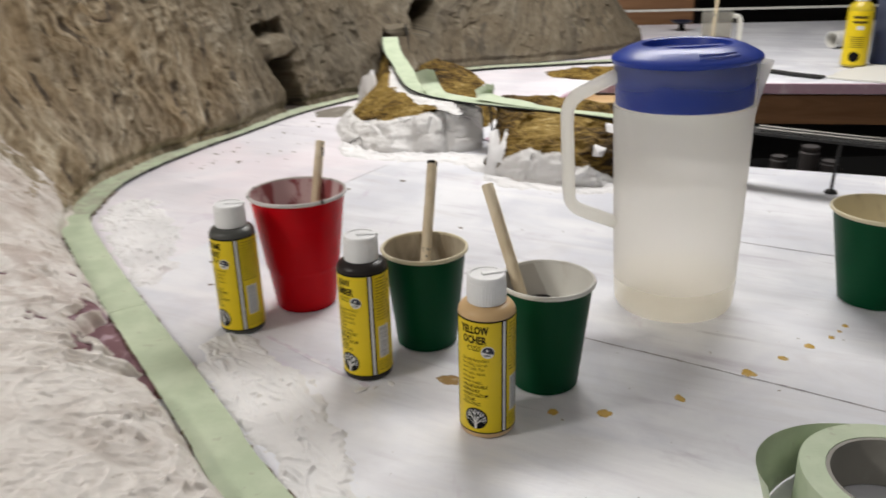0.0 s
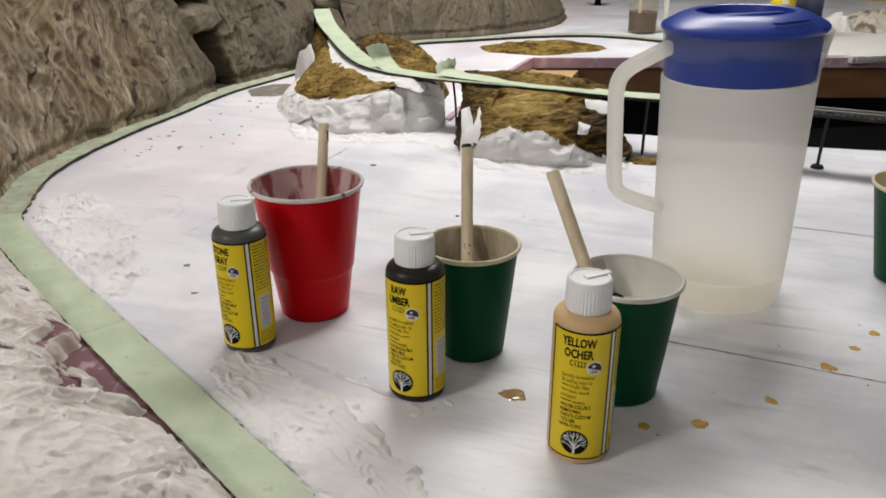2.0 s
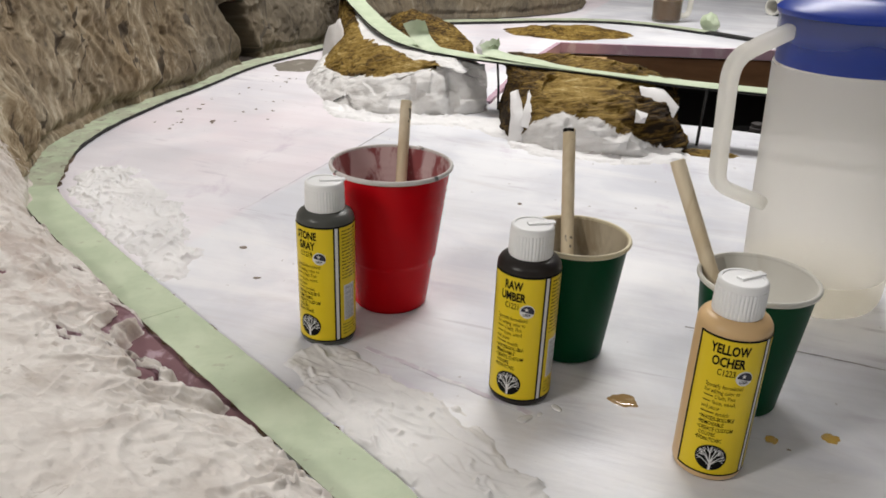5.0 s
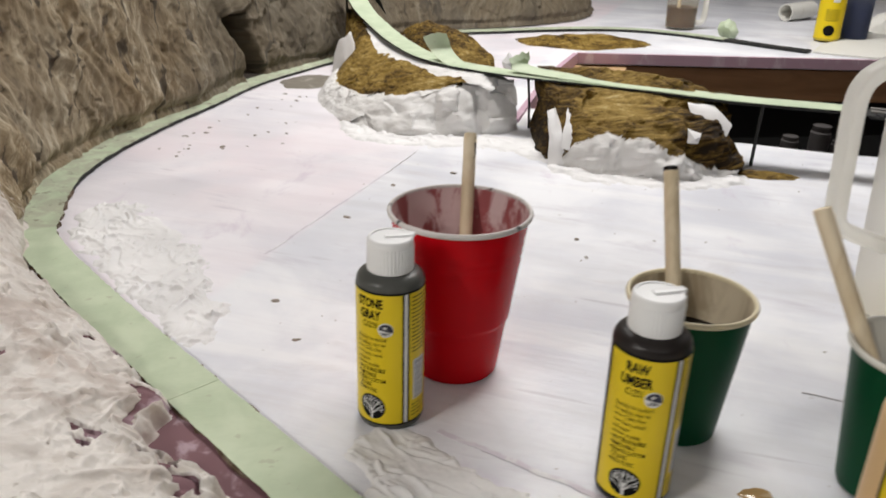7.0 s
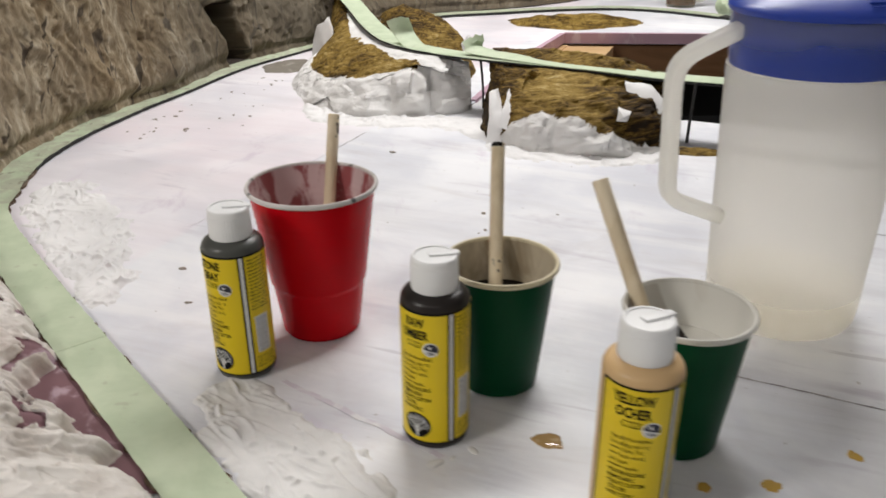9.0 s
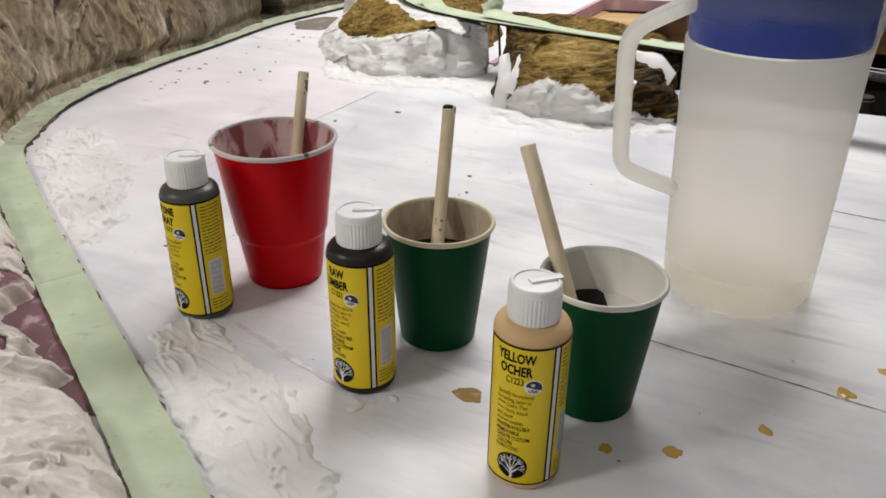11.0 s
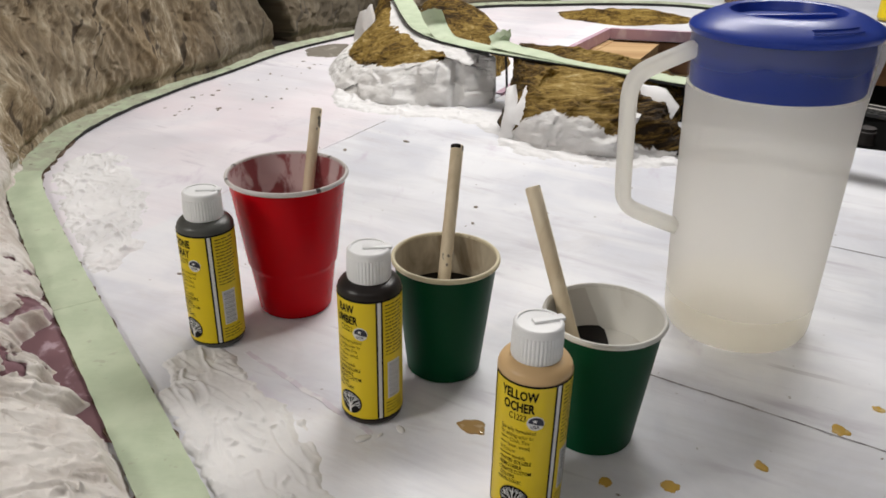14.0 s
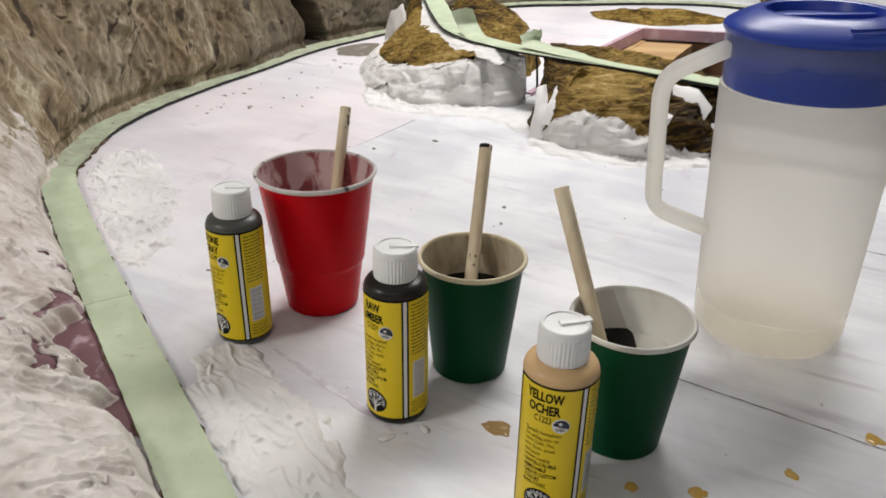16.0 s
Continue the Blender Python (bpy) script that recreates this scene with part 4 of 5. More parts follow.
for side in (-0.0085, 0.0085):
    way = spline(RAILS, 60)
    off = []
    for i, p in enumerate(way):
        d = way[min(i + 1, 59)] - way[max(i - 1, 0)]
        off.append(p + Vector((d.y, -d.x, 0)).normalized() * side + Vector((0, 0, 0.0075)))
    part("rail", tube(off, 0.0016, 6), METAL, track, "dull metal rail")
bm = bmesh.new()
way = spline(RAILS, 150)
for i in range(1, 149):
    d = way[i + 1] - way[i - 1]
    m = Matrix.Translation(way[i] + Vector((0, 0, 0.0046))) @ Matrix.Rotation(math.atan2(d.y, d.x), 4, "Z")
    bmesh.ops.create_cube(bm, size=1, matrix=m @ Matrix.Diagonal((0.0035, 0.030, 0.002, 1)))
ties = part("ties", bm, BLACK, track, smooth=False)
ties["kind"] = "stuff"
for x, y, lean in ((0.345, 1.215, 0.002), (0.558, 1.118, 0.004), (0.100, 1.412, -0.006)):
    top = 0.079 if y < 1.6 else 0.13
    part("post", tube(spline([(x, y, 0.0), (x + lean * 0.3, y, top * 0.5), (x + lean, y, top)], 6), 0.0018 if x < 0.2 else 0.0022, 8), BLACK, track, "thin dark post")
part("post_foot", lathe([(0, 0.004), (0.007, 0.004), (0.009, 0.0)], 12), BLACK, track).matrix_world = pose(0.558, 1.118, 0.0005)

# portal of the tunnel: dark side walls and a rough ledge over the end of the tape
for pts in ([(1.90, 0.088), (2.06, 0.06), (2.06, 0.142), (1.985, 0.138), (1.94, 0.118)], [(1.885, 0.098), (2.06, 0.118), (2.06, 0.152), (1.985, 0.150)]):
    west = len(pts) == 5
    slab = bmesh.new()
    slab.faces.new([slab.verts.new((-0.141 if west else -0.089 + 0.35 * max(0, 1.94 - y) , y, z)) for y, z in pts])
    bmesh.ops.solidify(slab, geom=slab.faces[:], thickness=0.006)
    single("tunnel_wall", slab, BLACK, "dark side wall of the tunnel mouth beside the tape", "tunnel wall", group="tunnel walls", smooth=False)
shelf = box(-0.030, -0.022, -0.010, 0.030, 0.06, 0.010, 0.004)
bmesh.ops.subdivide_edges(shelf, edges=shelf.edges[:], cuts=3, use_grid_fill=True)
for v in shelf.verts:
    v.co += 0.006 * noise.noise_vector(v.co * 45)
shelf.transform(pose(-0.112, 2.045, 0.134, 3, 0, 8))
single("tunnel_ledge", shelf, MOUNTAIN, "grey-brown plaster ledge over the tunnel mouth", "ledge")


# white plaster flakes at the ends of the rocks
def flake(points, seed):
    bm = bmesh.new()
    base = [Vector(p) for p in points]
    front = [bm.verts.new(p) for p in base]
    mid = sum(base, Vector()) / len(base)
    back = [bm.verts.new(p + Vector((0.004, 0.010, 0)) * (1.0 + 0.3 * rough(p, 60, 2))) for p in base]
    c = bm.verts.new(mid + Vector((-0.003, -0.007, 0)))
    d = bm.verts.new(mid + Vector((0.004, 0.011, 0)))
    n = len(base)
    for k in range(n):
        bm.faces.new((front[k], front[(k + 1) % n], c))
        bm.faces.new((back[k], back[(k + 1) % n], d))
        bm.faces.new((front[k], front[(k + 1) % n], back[(k + 1) % n], back[k]))
    bmesh.ops.subdivide_edges(bm, edges=bm.edges[:], cuts=2, use_grid_fill=True)
    for v in bm.verts:
        v.co += 0.0025 * noise.noise_vector(v.co * 60 + Vector((seed, 0, 0)))
    return bm


part("plaster_flake", flake([(-0.178, 1.745, 0.012), (-0.150, 1.73, 0.014), (-0.140, 1.74, 0.035), (-0.140, 1.75, 0.066), (-0.147, 1.755, 0.085), (-0.153, 1.75, 0.078), (-0.164, 1.75, 0.074), (-0.176, 1.75, 0.045)], 1), FOOT_PLASTER, ROCK_A, "upright white plaster flake on the rock end")
part("plaster_flake", flake([(0.080, 1.234, 0.001), (0.099, 1.224, 0.003), (0.106, 1.243, 0.022), (0.103, 1.270, 0.042), (0.099, 1.290, 0.058), (0.091, 1.288, 0.054), (0.087, 1.260, 0.030)], 2), FOOT_PLASTER, ROCK_B, "tall white plaster flake on the rock end")
part("plaster_flake", flake([(0.096, 1.235, 0.024), (0.112, 1.230, 0.020), (0.120, 1.262, 0.045), (0.127, 1.288, 0.058), (0.119, 1.292, 0.061), (0.108, 1.262, 0.046)], 6), FOOT_PLASTER, ROCK_B, "side branch of the white plaster flake")
part("plaster_flake", flake([(0.078, 1.50, 0.066), (0.094, 1.498, 0.066), (0.092, 1.50, 0.082), (0.084, 1.505, 0.092), (0.076, 1.50, 0.080)], 5), FOOT_PLASTER, ROCK_A, "small torn white plaster flake behind the track")
part("plaster_flake", flake([(0.266, 1.225, 0.050), (0.300, 1.208, 0.036), (0.312, 1.220, 0.052), (0.296, 1.240, 0.071), (0.266, 1.255, 0.072)], 3), FOOT_PLASTER, ROCK_B, "white plaster flake hanging from the track")
part("plaster_flake", flake([(0.235, 1.180, 0.043), (0.250, 1.178, 0.041), (0.254, 1.182, 0.050), (0.240, 1.188, 0.056)], 4), FOOT_PLASTER, ROCK_B, "small white plaster flake on the brown rock")


# plaster smeared over the table
def smear(outline, height, seed, count, along, label, material, long=(0.008, 0.034), wide=(0.003, 0.010), feather=0.014, res=0.0011, spread=0.5):
    """Plaster laid on with a knife, thinning out into a broken edge."""
    xs = np.arange(min(p[0] for p in outline) - 0.02, max(p[0] for p in outline) + 0.02, res)
    ys = np.arange(min(p[1] for p in outline) - 0.02, max(p[1] for p in outline) + 0.02, res)
    x, y = np.meshgrid(xs, ys, indexing="ij")
    hit, best = np.zeros(x.shape, bool), np.full(x.shape, 1e9)
    for (x0, y0), (x1, y1) in zip(outline, outline[1:] + outline[:1]):
        hit ^= ((y0 > y) != (y1 > y)) & (x < (x1 - x0) * (y - y0) / (y1 - y0 if y1 != y0 else 1e-9) + x0)
        dx, dy = x1 - x0, y1 - y0
        t = np.clip(((x - x0) * dx + (y - y0) * dy) / (dx * dx + dy * dy), 0, 1)
        best = np.minimum(best, np.hypot(x0 + dx * t - x, y0 + dy * t - y))
    e = np.where(hit, best, -best) + 0.014 * rugged(x * 26, y * 26, seed, 4)
    h = trowel(xs, ys, count, seed, along, spread, long, wide)
    body = soft_step(0.0, feather, e)
    z = -0.0022 + body * 0.0026 + height * body * np.clip(h + 0.18 * rugged(x * 30, y * 30, seed + 2, 3) - 0.55 * (1 - body), 0, 2) + 0.00018 * rugged(x * 260, y * 260, seed, 2)
    return tagged(new("plaster_smear", grid_mesh("plaster_smear", np.stack([x, y, z], axis=-1), material)), label, "plaster smear", "", "structure")


smear([(0.02, 0.36), (-0.073, 0.474), (-0.132, 0.560), (-0.194, 0.650), (-0.205, 0.690), (-0.175, 0.730), (-0.140, 0.712), (-0.105, 0.668), (-0.072, 0.630), (-0.050, 0.595), (-0.030, 0.54), (0.0, 0.47), (0.08, 0.37)],
      0.0046, 1, 1000, 2.25, "thin white plaster smear with raised ridges on the table", SKIM, (0.008, 0.038), (0.0014, 0.0058), 0.018, 0.0009, 0.32)
smear([(-0.444, 1.03), (-0.458, 1.10), (-0.445, 1.15), (-0.405, 1.16), (-0.350, 1.09), (-0.300, 0.98), (-0.268, 0.88), (-0.275, 0.825), (-0.305, 0.812), (-0.346, 0.868), (-0.404, 0.955)],
      0.0058, 4, 620, 1.9, "crusty white plaster smear beside the tape", FOOT_PLASTER, (0.006, 0.022), (0.0016, 0.006), 0.020, 0.0010)
smear([(-0.20, 1.52), (-0.175, 1.36), (-0.08, 1.315), (0.02, 1.31), (0.06, 1.25), (0.09, 1.17), (0.20, 1.125), (0.31, 1.13), (0.33, 1.19), (0.10, 1.36), (-0.10, 1.42)],
      0.0060, 7, 600, -0.3, "thin white plaster spread at the foot of the rocks", FOOT_PLASTER, (0.015, 0.06), (0.004, 0.014), 0.018, 0.0020)

# bare foam and rough plaster between tape and mountain
single("foam_patch", sheet([[Vector((-0.165 - 0.74 * (y - 0.552) + o, y, 0.0012)) for o in (-0.075, -0.05, -0.025, 0.005, 0.024)] for y in [0.60 + 0.01 * k for k in range(26)]]),
       PINK, "bare purple foam strip beside the tape", "foam strip", "structure")

# joints between the foam boards, and a faint purple shadow drawn as the widest line
DIRT = worn("joint_dirt", (0.20, 0.17, 0.19), 0.8, (0.6, 0.58, 0.6), 0.8, 60, 0.4, 0.6)
JOINT_AND_SHADE = worn("lilac_joint_and_shade", (0.66, 0.62, 0.69), 0.7, (0.80, 0.80, 0.82), 0.9, 40, 0.45, 0.6)
for a, b, width, dirt in (((0.12, 0.722), (0.60, 0.440), 0.0011, DIRT), ((0.37, 0.938), (0.78, 0.715), 0.0011, DIRT), ((-0.079, 1.303), (-0.125, 1.218), 0.0011, DIRT),
                          ((-0.135, 0.708), (-0.030, 0.617), 0.0042, JOINT_AND_SHADE), ((-0.125, 1.218), (-0.256, 0.991), 0.0014, JOINT_AND_SHADE)):
    a, b = Vector((*a, 0.0002)), Vector((*b, 0.0002))
    pts = [a.lerp(b, k / 24) + Vector((0.0012 * rough((k * 0.3, 1, 2), 1.0, 2), 0.0012 * rough((k * 0.3, 5, 2), 1.0, 2), 0)) for k in range(25)]
    part("joint_and_shade_line", ribbon(pts, width, 0.0003, 60, min(width * 0.36, 0.0005), 12), dirt, table)

# crumbs of plaster and paint
rnd = random.Random(11)
bm = bmesh.new()
crumb_at = [(-0.243, 0.895, 0.0026), (-0.121, 1.173, 0.0028), (-0.178, 1.077, 0.0028), (0.045, 0.998, 0.0026), (-0.044, 1.212, 0.0032), (0.041, 0.955, 0.002), (-0.225, 0.83, 0.002)]
for k in range(46):
    y = rnd.uniform(1.28, 1.9)
    x = -0.455 + (y - 1.30) * 0.47 + 0.02 + abs(rnd.gauss(0, 0.07))
    crumb_at.append((x, y, rnd.uniform(0.0010, 0.0028)))
for k in range(55):
    crumb_at.append((rnd.uniform(-0.4, 0.75), rnd.uniform(0.55, 1.25), rnd.uniform(0.0004, 0.0010)))
for x, y, r in crumb_at:
    m = pose(x, y, r * 0.15, 0, 0, rnd.uniform(0, 360)) @ Matrix.Diagonal((r * rnd.uniform(1.0, 2.2), r, r * 0.4, 1))
    made = bmesh.ops.create_icosphere(bm, subdivisions=1, radius=1, matrix=m)
    for v in made["verts"]:
        v.co += r * 0.35 * noise.noise_vector(v.co * 400)
single("crumbs", bm, worn("dark_crumb", (0.26, 0.22, 0.185), 0.8, (0.45, 0.41, 0.37), 0.6, 90), "scattered dark plaster and paint crumbs", "crumbs", "stuff")


# ---- spilled paint drops ----
def drop(x, y, r, seed, colour, stretch=1.0, turn=0.0):
    rows = []
    for f, z in ((0.0, 0.0006), (0.5, 0.0006), (0.8, 0.0004), (0.95, 0.0001), (1.0, -0.0004)):
        row = []
        for k in range(33):
            a = 2 * math.pi * k / 32
            s = r * f * (1 + 0.45 * noise.noise(Vector((math.cos(a) * 1.6 + seed, math.sin(a) * 1.6, seed))))
            row.append(Vector((s * stretch * math.cos(a), s * math.sin(a), z)))
        rows.append(row)
    bm = sheet(rows)
    bmesh.ops.remove_doubles(bm, verts=bm.verts[:], dist=1e-7)
    bm.transform(pose(x, y, 0.0003, 0, 0, turn))
    return single("paint_drop", bm, colour, "small wet yellow-brown paint drop on the table", "paint drop", group="paint drops")


OCHRE = worn("wet_ochre_paint", (0.58, 0.37, 0.08), 0.14, (0.72, 0.60, 0.34), 0.7, 150)
BROWN_WET = worn("wet_brown_paint", (0.40, 0.26, 0.11), 0.05, (0.66, 0.55, 0.38), 0.7, 160)


# ---- paint bottles ----
def wrap(bm, radius, zero, z, lift=0.0):
    """Bends flat artwork, drawn with x along the arc from the stripe and y up from z, round a bottle."""
    for v in bm.verts:
        a = zero + v.co.x / radius
        v.co = Vector(((radius + lift) * math.cos(a), (radius + lift) * math.sin(a), z + v.co.y))
    return bm


def panel(u0, v0, u1, v1):
    n = max(2, int(abs(u1 - u0) / 0.0025) + 1)
    bm = bmesh.new()
    rows = [[bm.verts.new((u0 + (u1 - u0) * k / n, v, 0)) for k in range(n + 1)] for v in (v0, v1)]
    for k in range(n):
        bm.faces.new((rows[0][k], rows[0][k + 1], rows[1][k + 1], rows[1][k]))
    return bm


def merge(*bms):
    out = bmesh.new()
    for b in bms:
        me = bpy.data.meshes.new("piece")
        b.to_mesh(me)
        b.free()
        out.from_mesh(me)
        bpy.data.meshes.remove(me)
    return out


def moved(bm, x, y):
    bmesh.ops.translate(bm, vec=(x, y, 0), verts=bm.verts[:])
    return bm


def disc(r, n=28):
    """A round flat plate in narrow rings, so that it can be bent."""
    bm = lathe([(0, 0), (0.25 * r, 0), (0.5 * r, 0), (0.75 * r, 0), (r, 0)], n)
    return bm


def stroke(points, w0, w1):
    bm = bmesh.new()
    n = len(points)
    rows = []
    for i, p in enumerate(points):
        d = points[min(i + 1, n - 1)] - points[max(i - 1, 0)]
        s = Vector((-d.y, d.x, 0)).normalized() * (w0 + (w1 - w0) * i / (n - 1)) / 2
        rows.append((bm.verts.new(p - s), bm.verts.new(p + s)))
    for a, b in zip(rows, rows[1:]):
        bm.faces.new((a[0], a[1], b[1], b[0]))
    return bm


def emblem_tree(r):
    """White bare branches that fan out of the foot of a dark disc."""
    bits = [stroke([Vector((0.0, -0.98 * r, 0)), Vector((0.0003, -0.7 * r, 0)), Vector((-0.0001, -0.4 * r, 0))], 0.0016, 0.0010)]
    for k in range(11):
        a = radians(-8 + 19.6 * k)
        root = Vector((0.00012 * (k - 5), (-0.72 + 0.07 * (k % 5)) * r, 0))
        end = Vector((math.cos(a) * 0.92 * r, math.sin(a) * 0.92 * r, 0))
        mid = root.lerp(end, 0.55) + Vector((0.10 * r * math.sin(2.3 * k), 0.20 * r * abs(math.cos(a)) + 0.03 * r, 0))
        bits.append(stroke([root, root.lerp(mid, 0.55) + Vector((0, 0.04 * r, 0)), mid, end], 0.00062, 0.00030))
        for s in (-1, 1):
            t = mid.lerp(end, 0.25)
            e = t + (end - mid).length * 0.75 * Vector((math.cos(a + s * 0.5), math.sin(a + s * 0.5), 0))
            if e.length < 0.95 * r:
                bits.append(stroke([t, e], 0.00036, 0.00022))
    return merge(*bits)


R = 0.0206


def paint_bottle(name_lines, code, paint, shade, at, zero, label, scale=1.0, lower=True):
    bottle = thing("paint_bottle", label, "bottle", at @ Matrix.Scale(scale, 4), "paint bottles")
    body = worn("bottled_" + shade, paint, 0.36, tuple(0.8 * c for c in paint), 0.3, 30, gloss=0.34)
    part("body", lathe([(0, 0.0015), (0.0170, 0.0015), (0.0186, 0.0), (0.0199, 0.0008), (R - 0.0001, 0.0030), (R, 0.005), (R, 0.0965), (R - 0.0004, 0.0985), (R - 0.0018, 0.1008), (R - 0.0045, 0.1024), (0.0128, 0.1034), (0.0124, 0.1060)]), body, bottle)
    # ribbed cap with a disc lid
    bm = lathe([(0.0128, 0.1036), (0.0139, 0.1036), (0.0142, 0.1046), (0.0140, 0.1190), (0.0136, 0.1194), (0.0136, 0.1198), (0.0137, 0.1222), (0.0131, 0.1234), (0.0122, 0.1239), (0.0114, 0.1238), (0.0111, 0.1230), (0.0060, 0.1233), (0, 0.1233)], 120)
    for v in bm.verts:
        if 0.104 < v.co.z < 0.1192 and math.hypot(v.co.x, v.co.y) > 0.0135:
            k = round(math.atan2(v.co.y, v.co.x) / (2 * math.pi) * 120)
            if k % 3 == 0:
                v.co.x, v.co.y = v.co.x * 0.958, v.co.y * 0.958
    cap = part("cap", bm, CAP, bottle, "white ribbed plastic cap")
    part("spout_tab", box(-0.0035, -0.0026, 0.1226, 0.0146, 0.0026, 0.1247, 0.0008), CAP, cap).rotation_euler.z = zero + 1.3
    art = part("label", wrap(panel(-0.0410, 0.005, 0.0290, 0.0955), R, zero, 0, 0.0003), YELLOW, bottle, "glossy yellow printed label")
    pieces = [panel(-0.0410, 0.0945, 0.0290, 0.0958), panel(-0.0410, 0.0047, 0.0290, 0.0058), panel(-0.0410, 0.005, -0.0397, 0.0955), panel(-0.0023, 0.005, -0.0011, 0.0955), panel(0.0011, 0.005, 0.0023, 0.0955)]
    part("border", wrap(merge(*pieces), R, zero, 0, 0.00045), INK, art, "black border lines")
    part("stripe", wrap(panel(-0.0011, 0.0058, 0.0011, 0.0945), R, zero, 0, 0.00045), PALE_INK, art, "white stripe")
    title = [moved(text_mesh(w, 0.0082, 0.034), -0.0222, 0.0884 - 0.0077 * k) for k, w in enumerate(name_lines)]
    title.append(moved(text_mesh(code, 0.0058, 0.010), -0.0222, 0.0742)) if code else None
    for row in title:
        for v in row.verts:
            v.co.x = -0.0222 + (v.co.x + 0.0222) * 0.64
        part("title_line", wrap(row, R, zero, 0, 0.0005), INK, art, "bold black lettering")
    rn = random.Random(len(name_lines[0]))
    lines = []
    for u0, width, top, step, count, tall in ((0.0040, 0.0165, 0.0920, 0.0026, 15, 0.0009), (0.0040, 0.0165, 0.0175, 0.0025, 4, 0.0008)):
        block = []
        for k in range(count):
            u, end = u0, u0 + width * rn.uniform(0.78, 1.0)
            while u < end - 0.001:
                w = min(rn.uniform(0.0016, 0.0052), end - u)
                block.append(panel(u, top - tall - step * k, u + w, top - step * k))
                u += w + 0.0007
            lines.append(block)
            block = []
    for block in lines:
        part("print_line", wrap(merge(*block), R, zero, 0, 0.0005), PRINT, art, "fine print")
    for k, (bar, w) in enumerate(((0.0, "Specially formulated"), (0.0, "for adding color to"), (0.0052, "Cloth, Flex"), (0.0045, "foam, wood,"), (0.0, "and paper"), (0.0075, "models"))):
        v0 = 0.0652 - 0.0036 * k
        row = text_mesh(w, 0.0036, 0.010)
        left = min(v.co.x for v in row.verts)
        for v in row.verts:
            v.co.x = (v.co.x - left) * 0.70 + bar + (0.0009 if bar else 0.0)
        fine = [moved(row, -0.0318, v0)]
        if bar:
            fine.append(panel(-0.0318, v0 - 0.0003, -0.0318 + bar, v0 + 0.0005))
        part("print_line", wrap(merge(*fine), R, zero, 0, 0.0005), PRINT, art, "fine print")
    if lower:
        for k, w in enumerate(("\u2022WATER-SOLUBLE", "\u2022REMOVABLE", "\u2022CREATE CUSTOM", "COLORS", "\u2022NON-TOXIC")):
            row = text_mesh(w, 0.0036, 0.012)
            left = min(v.co.x for v in row.verts)
            for v in row.verts:
                v.co.x = (v.co.x - left) * 0.66 + (0.0012 if w == "COLORS" else 0.0)
            part("print_line", wrap(moved(row, -0.0318, 0.0436 - 0.0036 * k), R, zero, 0, 0.0005), INK, art, "small black lettering")
    tree_u, tree_v = -0.0212, 0.0172
    em = part("emblem", wrap(moved(disc(0.0088), tree_u, tree_v), R, zero, 0, 0.0005), INK, art, "round dark emblem with pale branches")
    part("tree_print", wrap(moved(emblem_tree(0.0086), tree_u, tree_v), R, zero, 0, 0.0007), PALE_INK, em, "white branches")
    bd = part("badge", wrap(moved(disc(0.0047, 20), -0.0122, 0.0720), R, zero, 0, 0.0005), PALE_INK, art, "small round badge")
    bv = 0.0720
    star = bmesh.new()
    pts = [star.verts.new((-0.0126 + (0.0016 if k % 2 == 0 else 0.0006) * math.sin(k * math.pi / 5), bv + 0.0015 + (0.0016 if k % 2 == 0 else 0.0006) * math.cos(k * math.pi / 5), 0)) for k in range(10)]
    star.faces.new(pts)
    half = bmesh.new()
    cols = [(-0.0120 + 0.0042 * math.sin(radians(a)), bv - 0.0008 - 0.0010 * math.sin(radians(a)), bv - 0.0002 + 0.0042 * math.cos(radians(a))) for a in range(-84, 85, 12)]
    ends = [(half.verts.new((u, lo, 0)), half.verts.new((u, hi, 0))) for u, lo, hi in cols]
    for a, b in zip(ends, ends[1:]):
        half.faces.new((a[0], b[0], b[1], a[1]))
    part("badge_field", wrap(half, R, zero, 0, 0.0006), BLUE_INK, bd)
    part("badge_star", wrap(star, R, zero, 0, 0.00075), PALE_INK, bd)
    part("badge_word", wrap(moved(text_mesh("USA", 0.0026, 0.03), -0.0124, bv - 0.0024), R, zero, 0, 0.00075), BLUE_INK, bd)
    bars = [panel(0.0060, 0.0215 + 0.00135 * k, 0.0150, 0.0215 + 0.00135 * k + (0.0005 if k % 3 else 0.0008)) for k in range(20)]
    bc = part("barcode_field", wrap(panel(0.0052, 0.0205, 0.0158, 0.0490), R, zero, 0, 0.0005), PALE_INK, art, "grey and white bar field")
    part("barcode", wrap(merge(*bars), R, zero, 0, 0.00065), GREY_INK, bc)["kind"] = "stuff"
    return bottle


PRINT = worn("faded_print", (0.14, 0.098, 0.011), 0.5, (0.55, 0.40, 0.012), 0.6, 900, 0.45, 0.6, 0.15)
paint_bottle(("STONE", "GRAY"), "C1219", (0.085, 0.088, 0.082), "grey", pose(-0.1630, 0.7305, 0.0006), radians(-69), "dark grey paint bottle with yellow label and white cap")
paint_bottle(("RAW", "UMBER"), "C1221", (0.020, 0.016, 0.015), "umber", pose(-0.0330, 0.6450, 0.0006), radians(-68), "dark brown paint bottle with yellow label and white cap")
paint_bottle(("YELLOW", "OCHER"), "C1223", (0.70, 0.48, 0.25), "ochre", pose(0.0660, 0.5625, 0.0006), radians(-56), "tan paint bottle with yellow label and white cap")


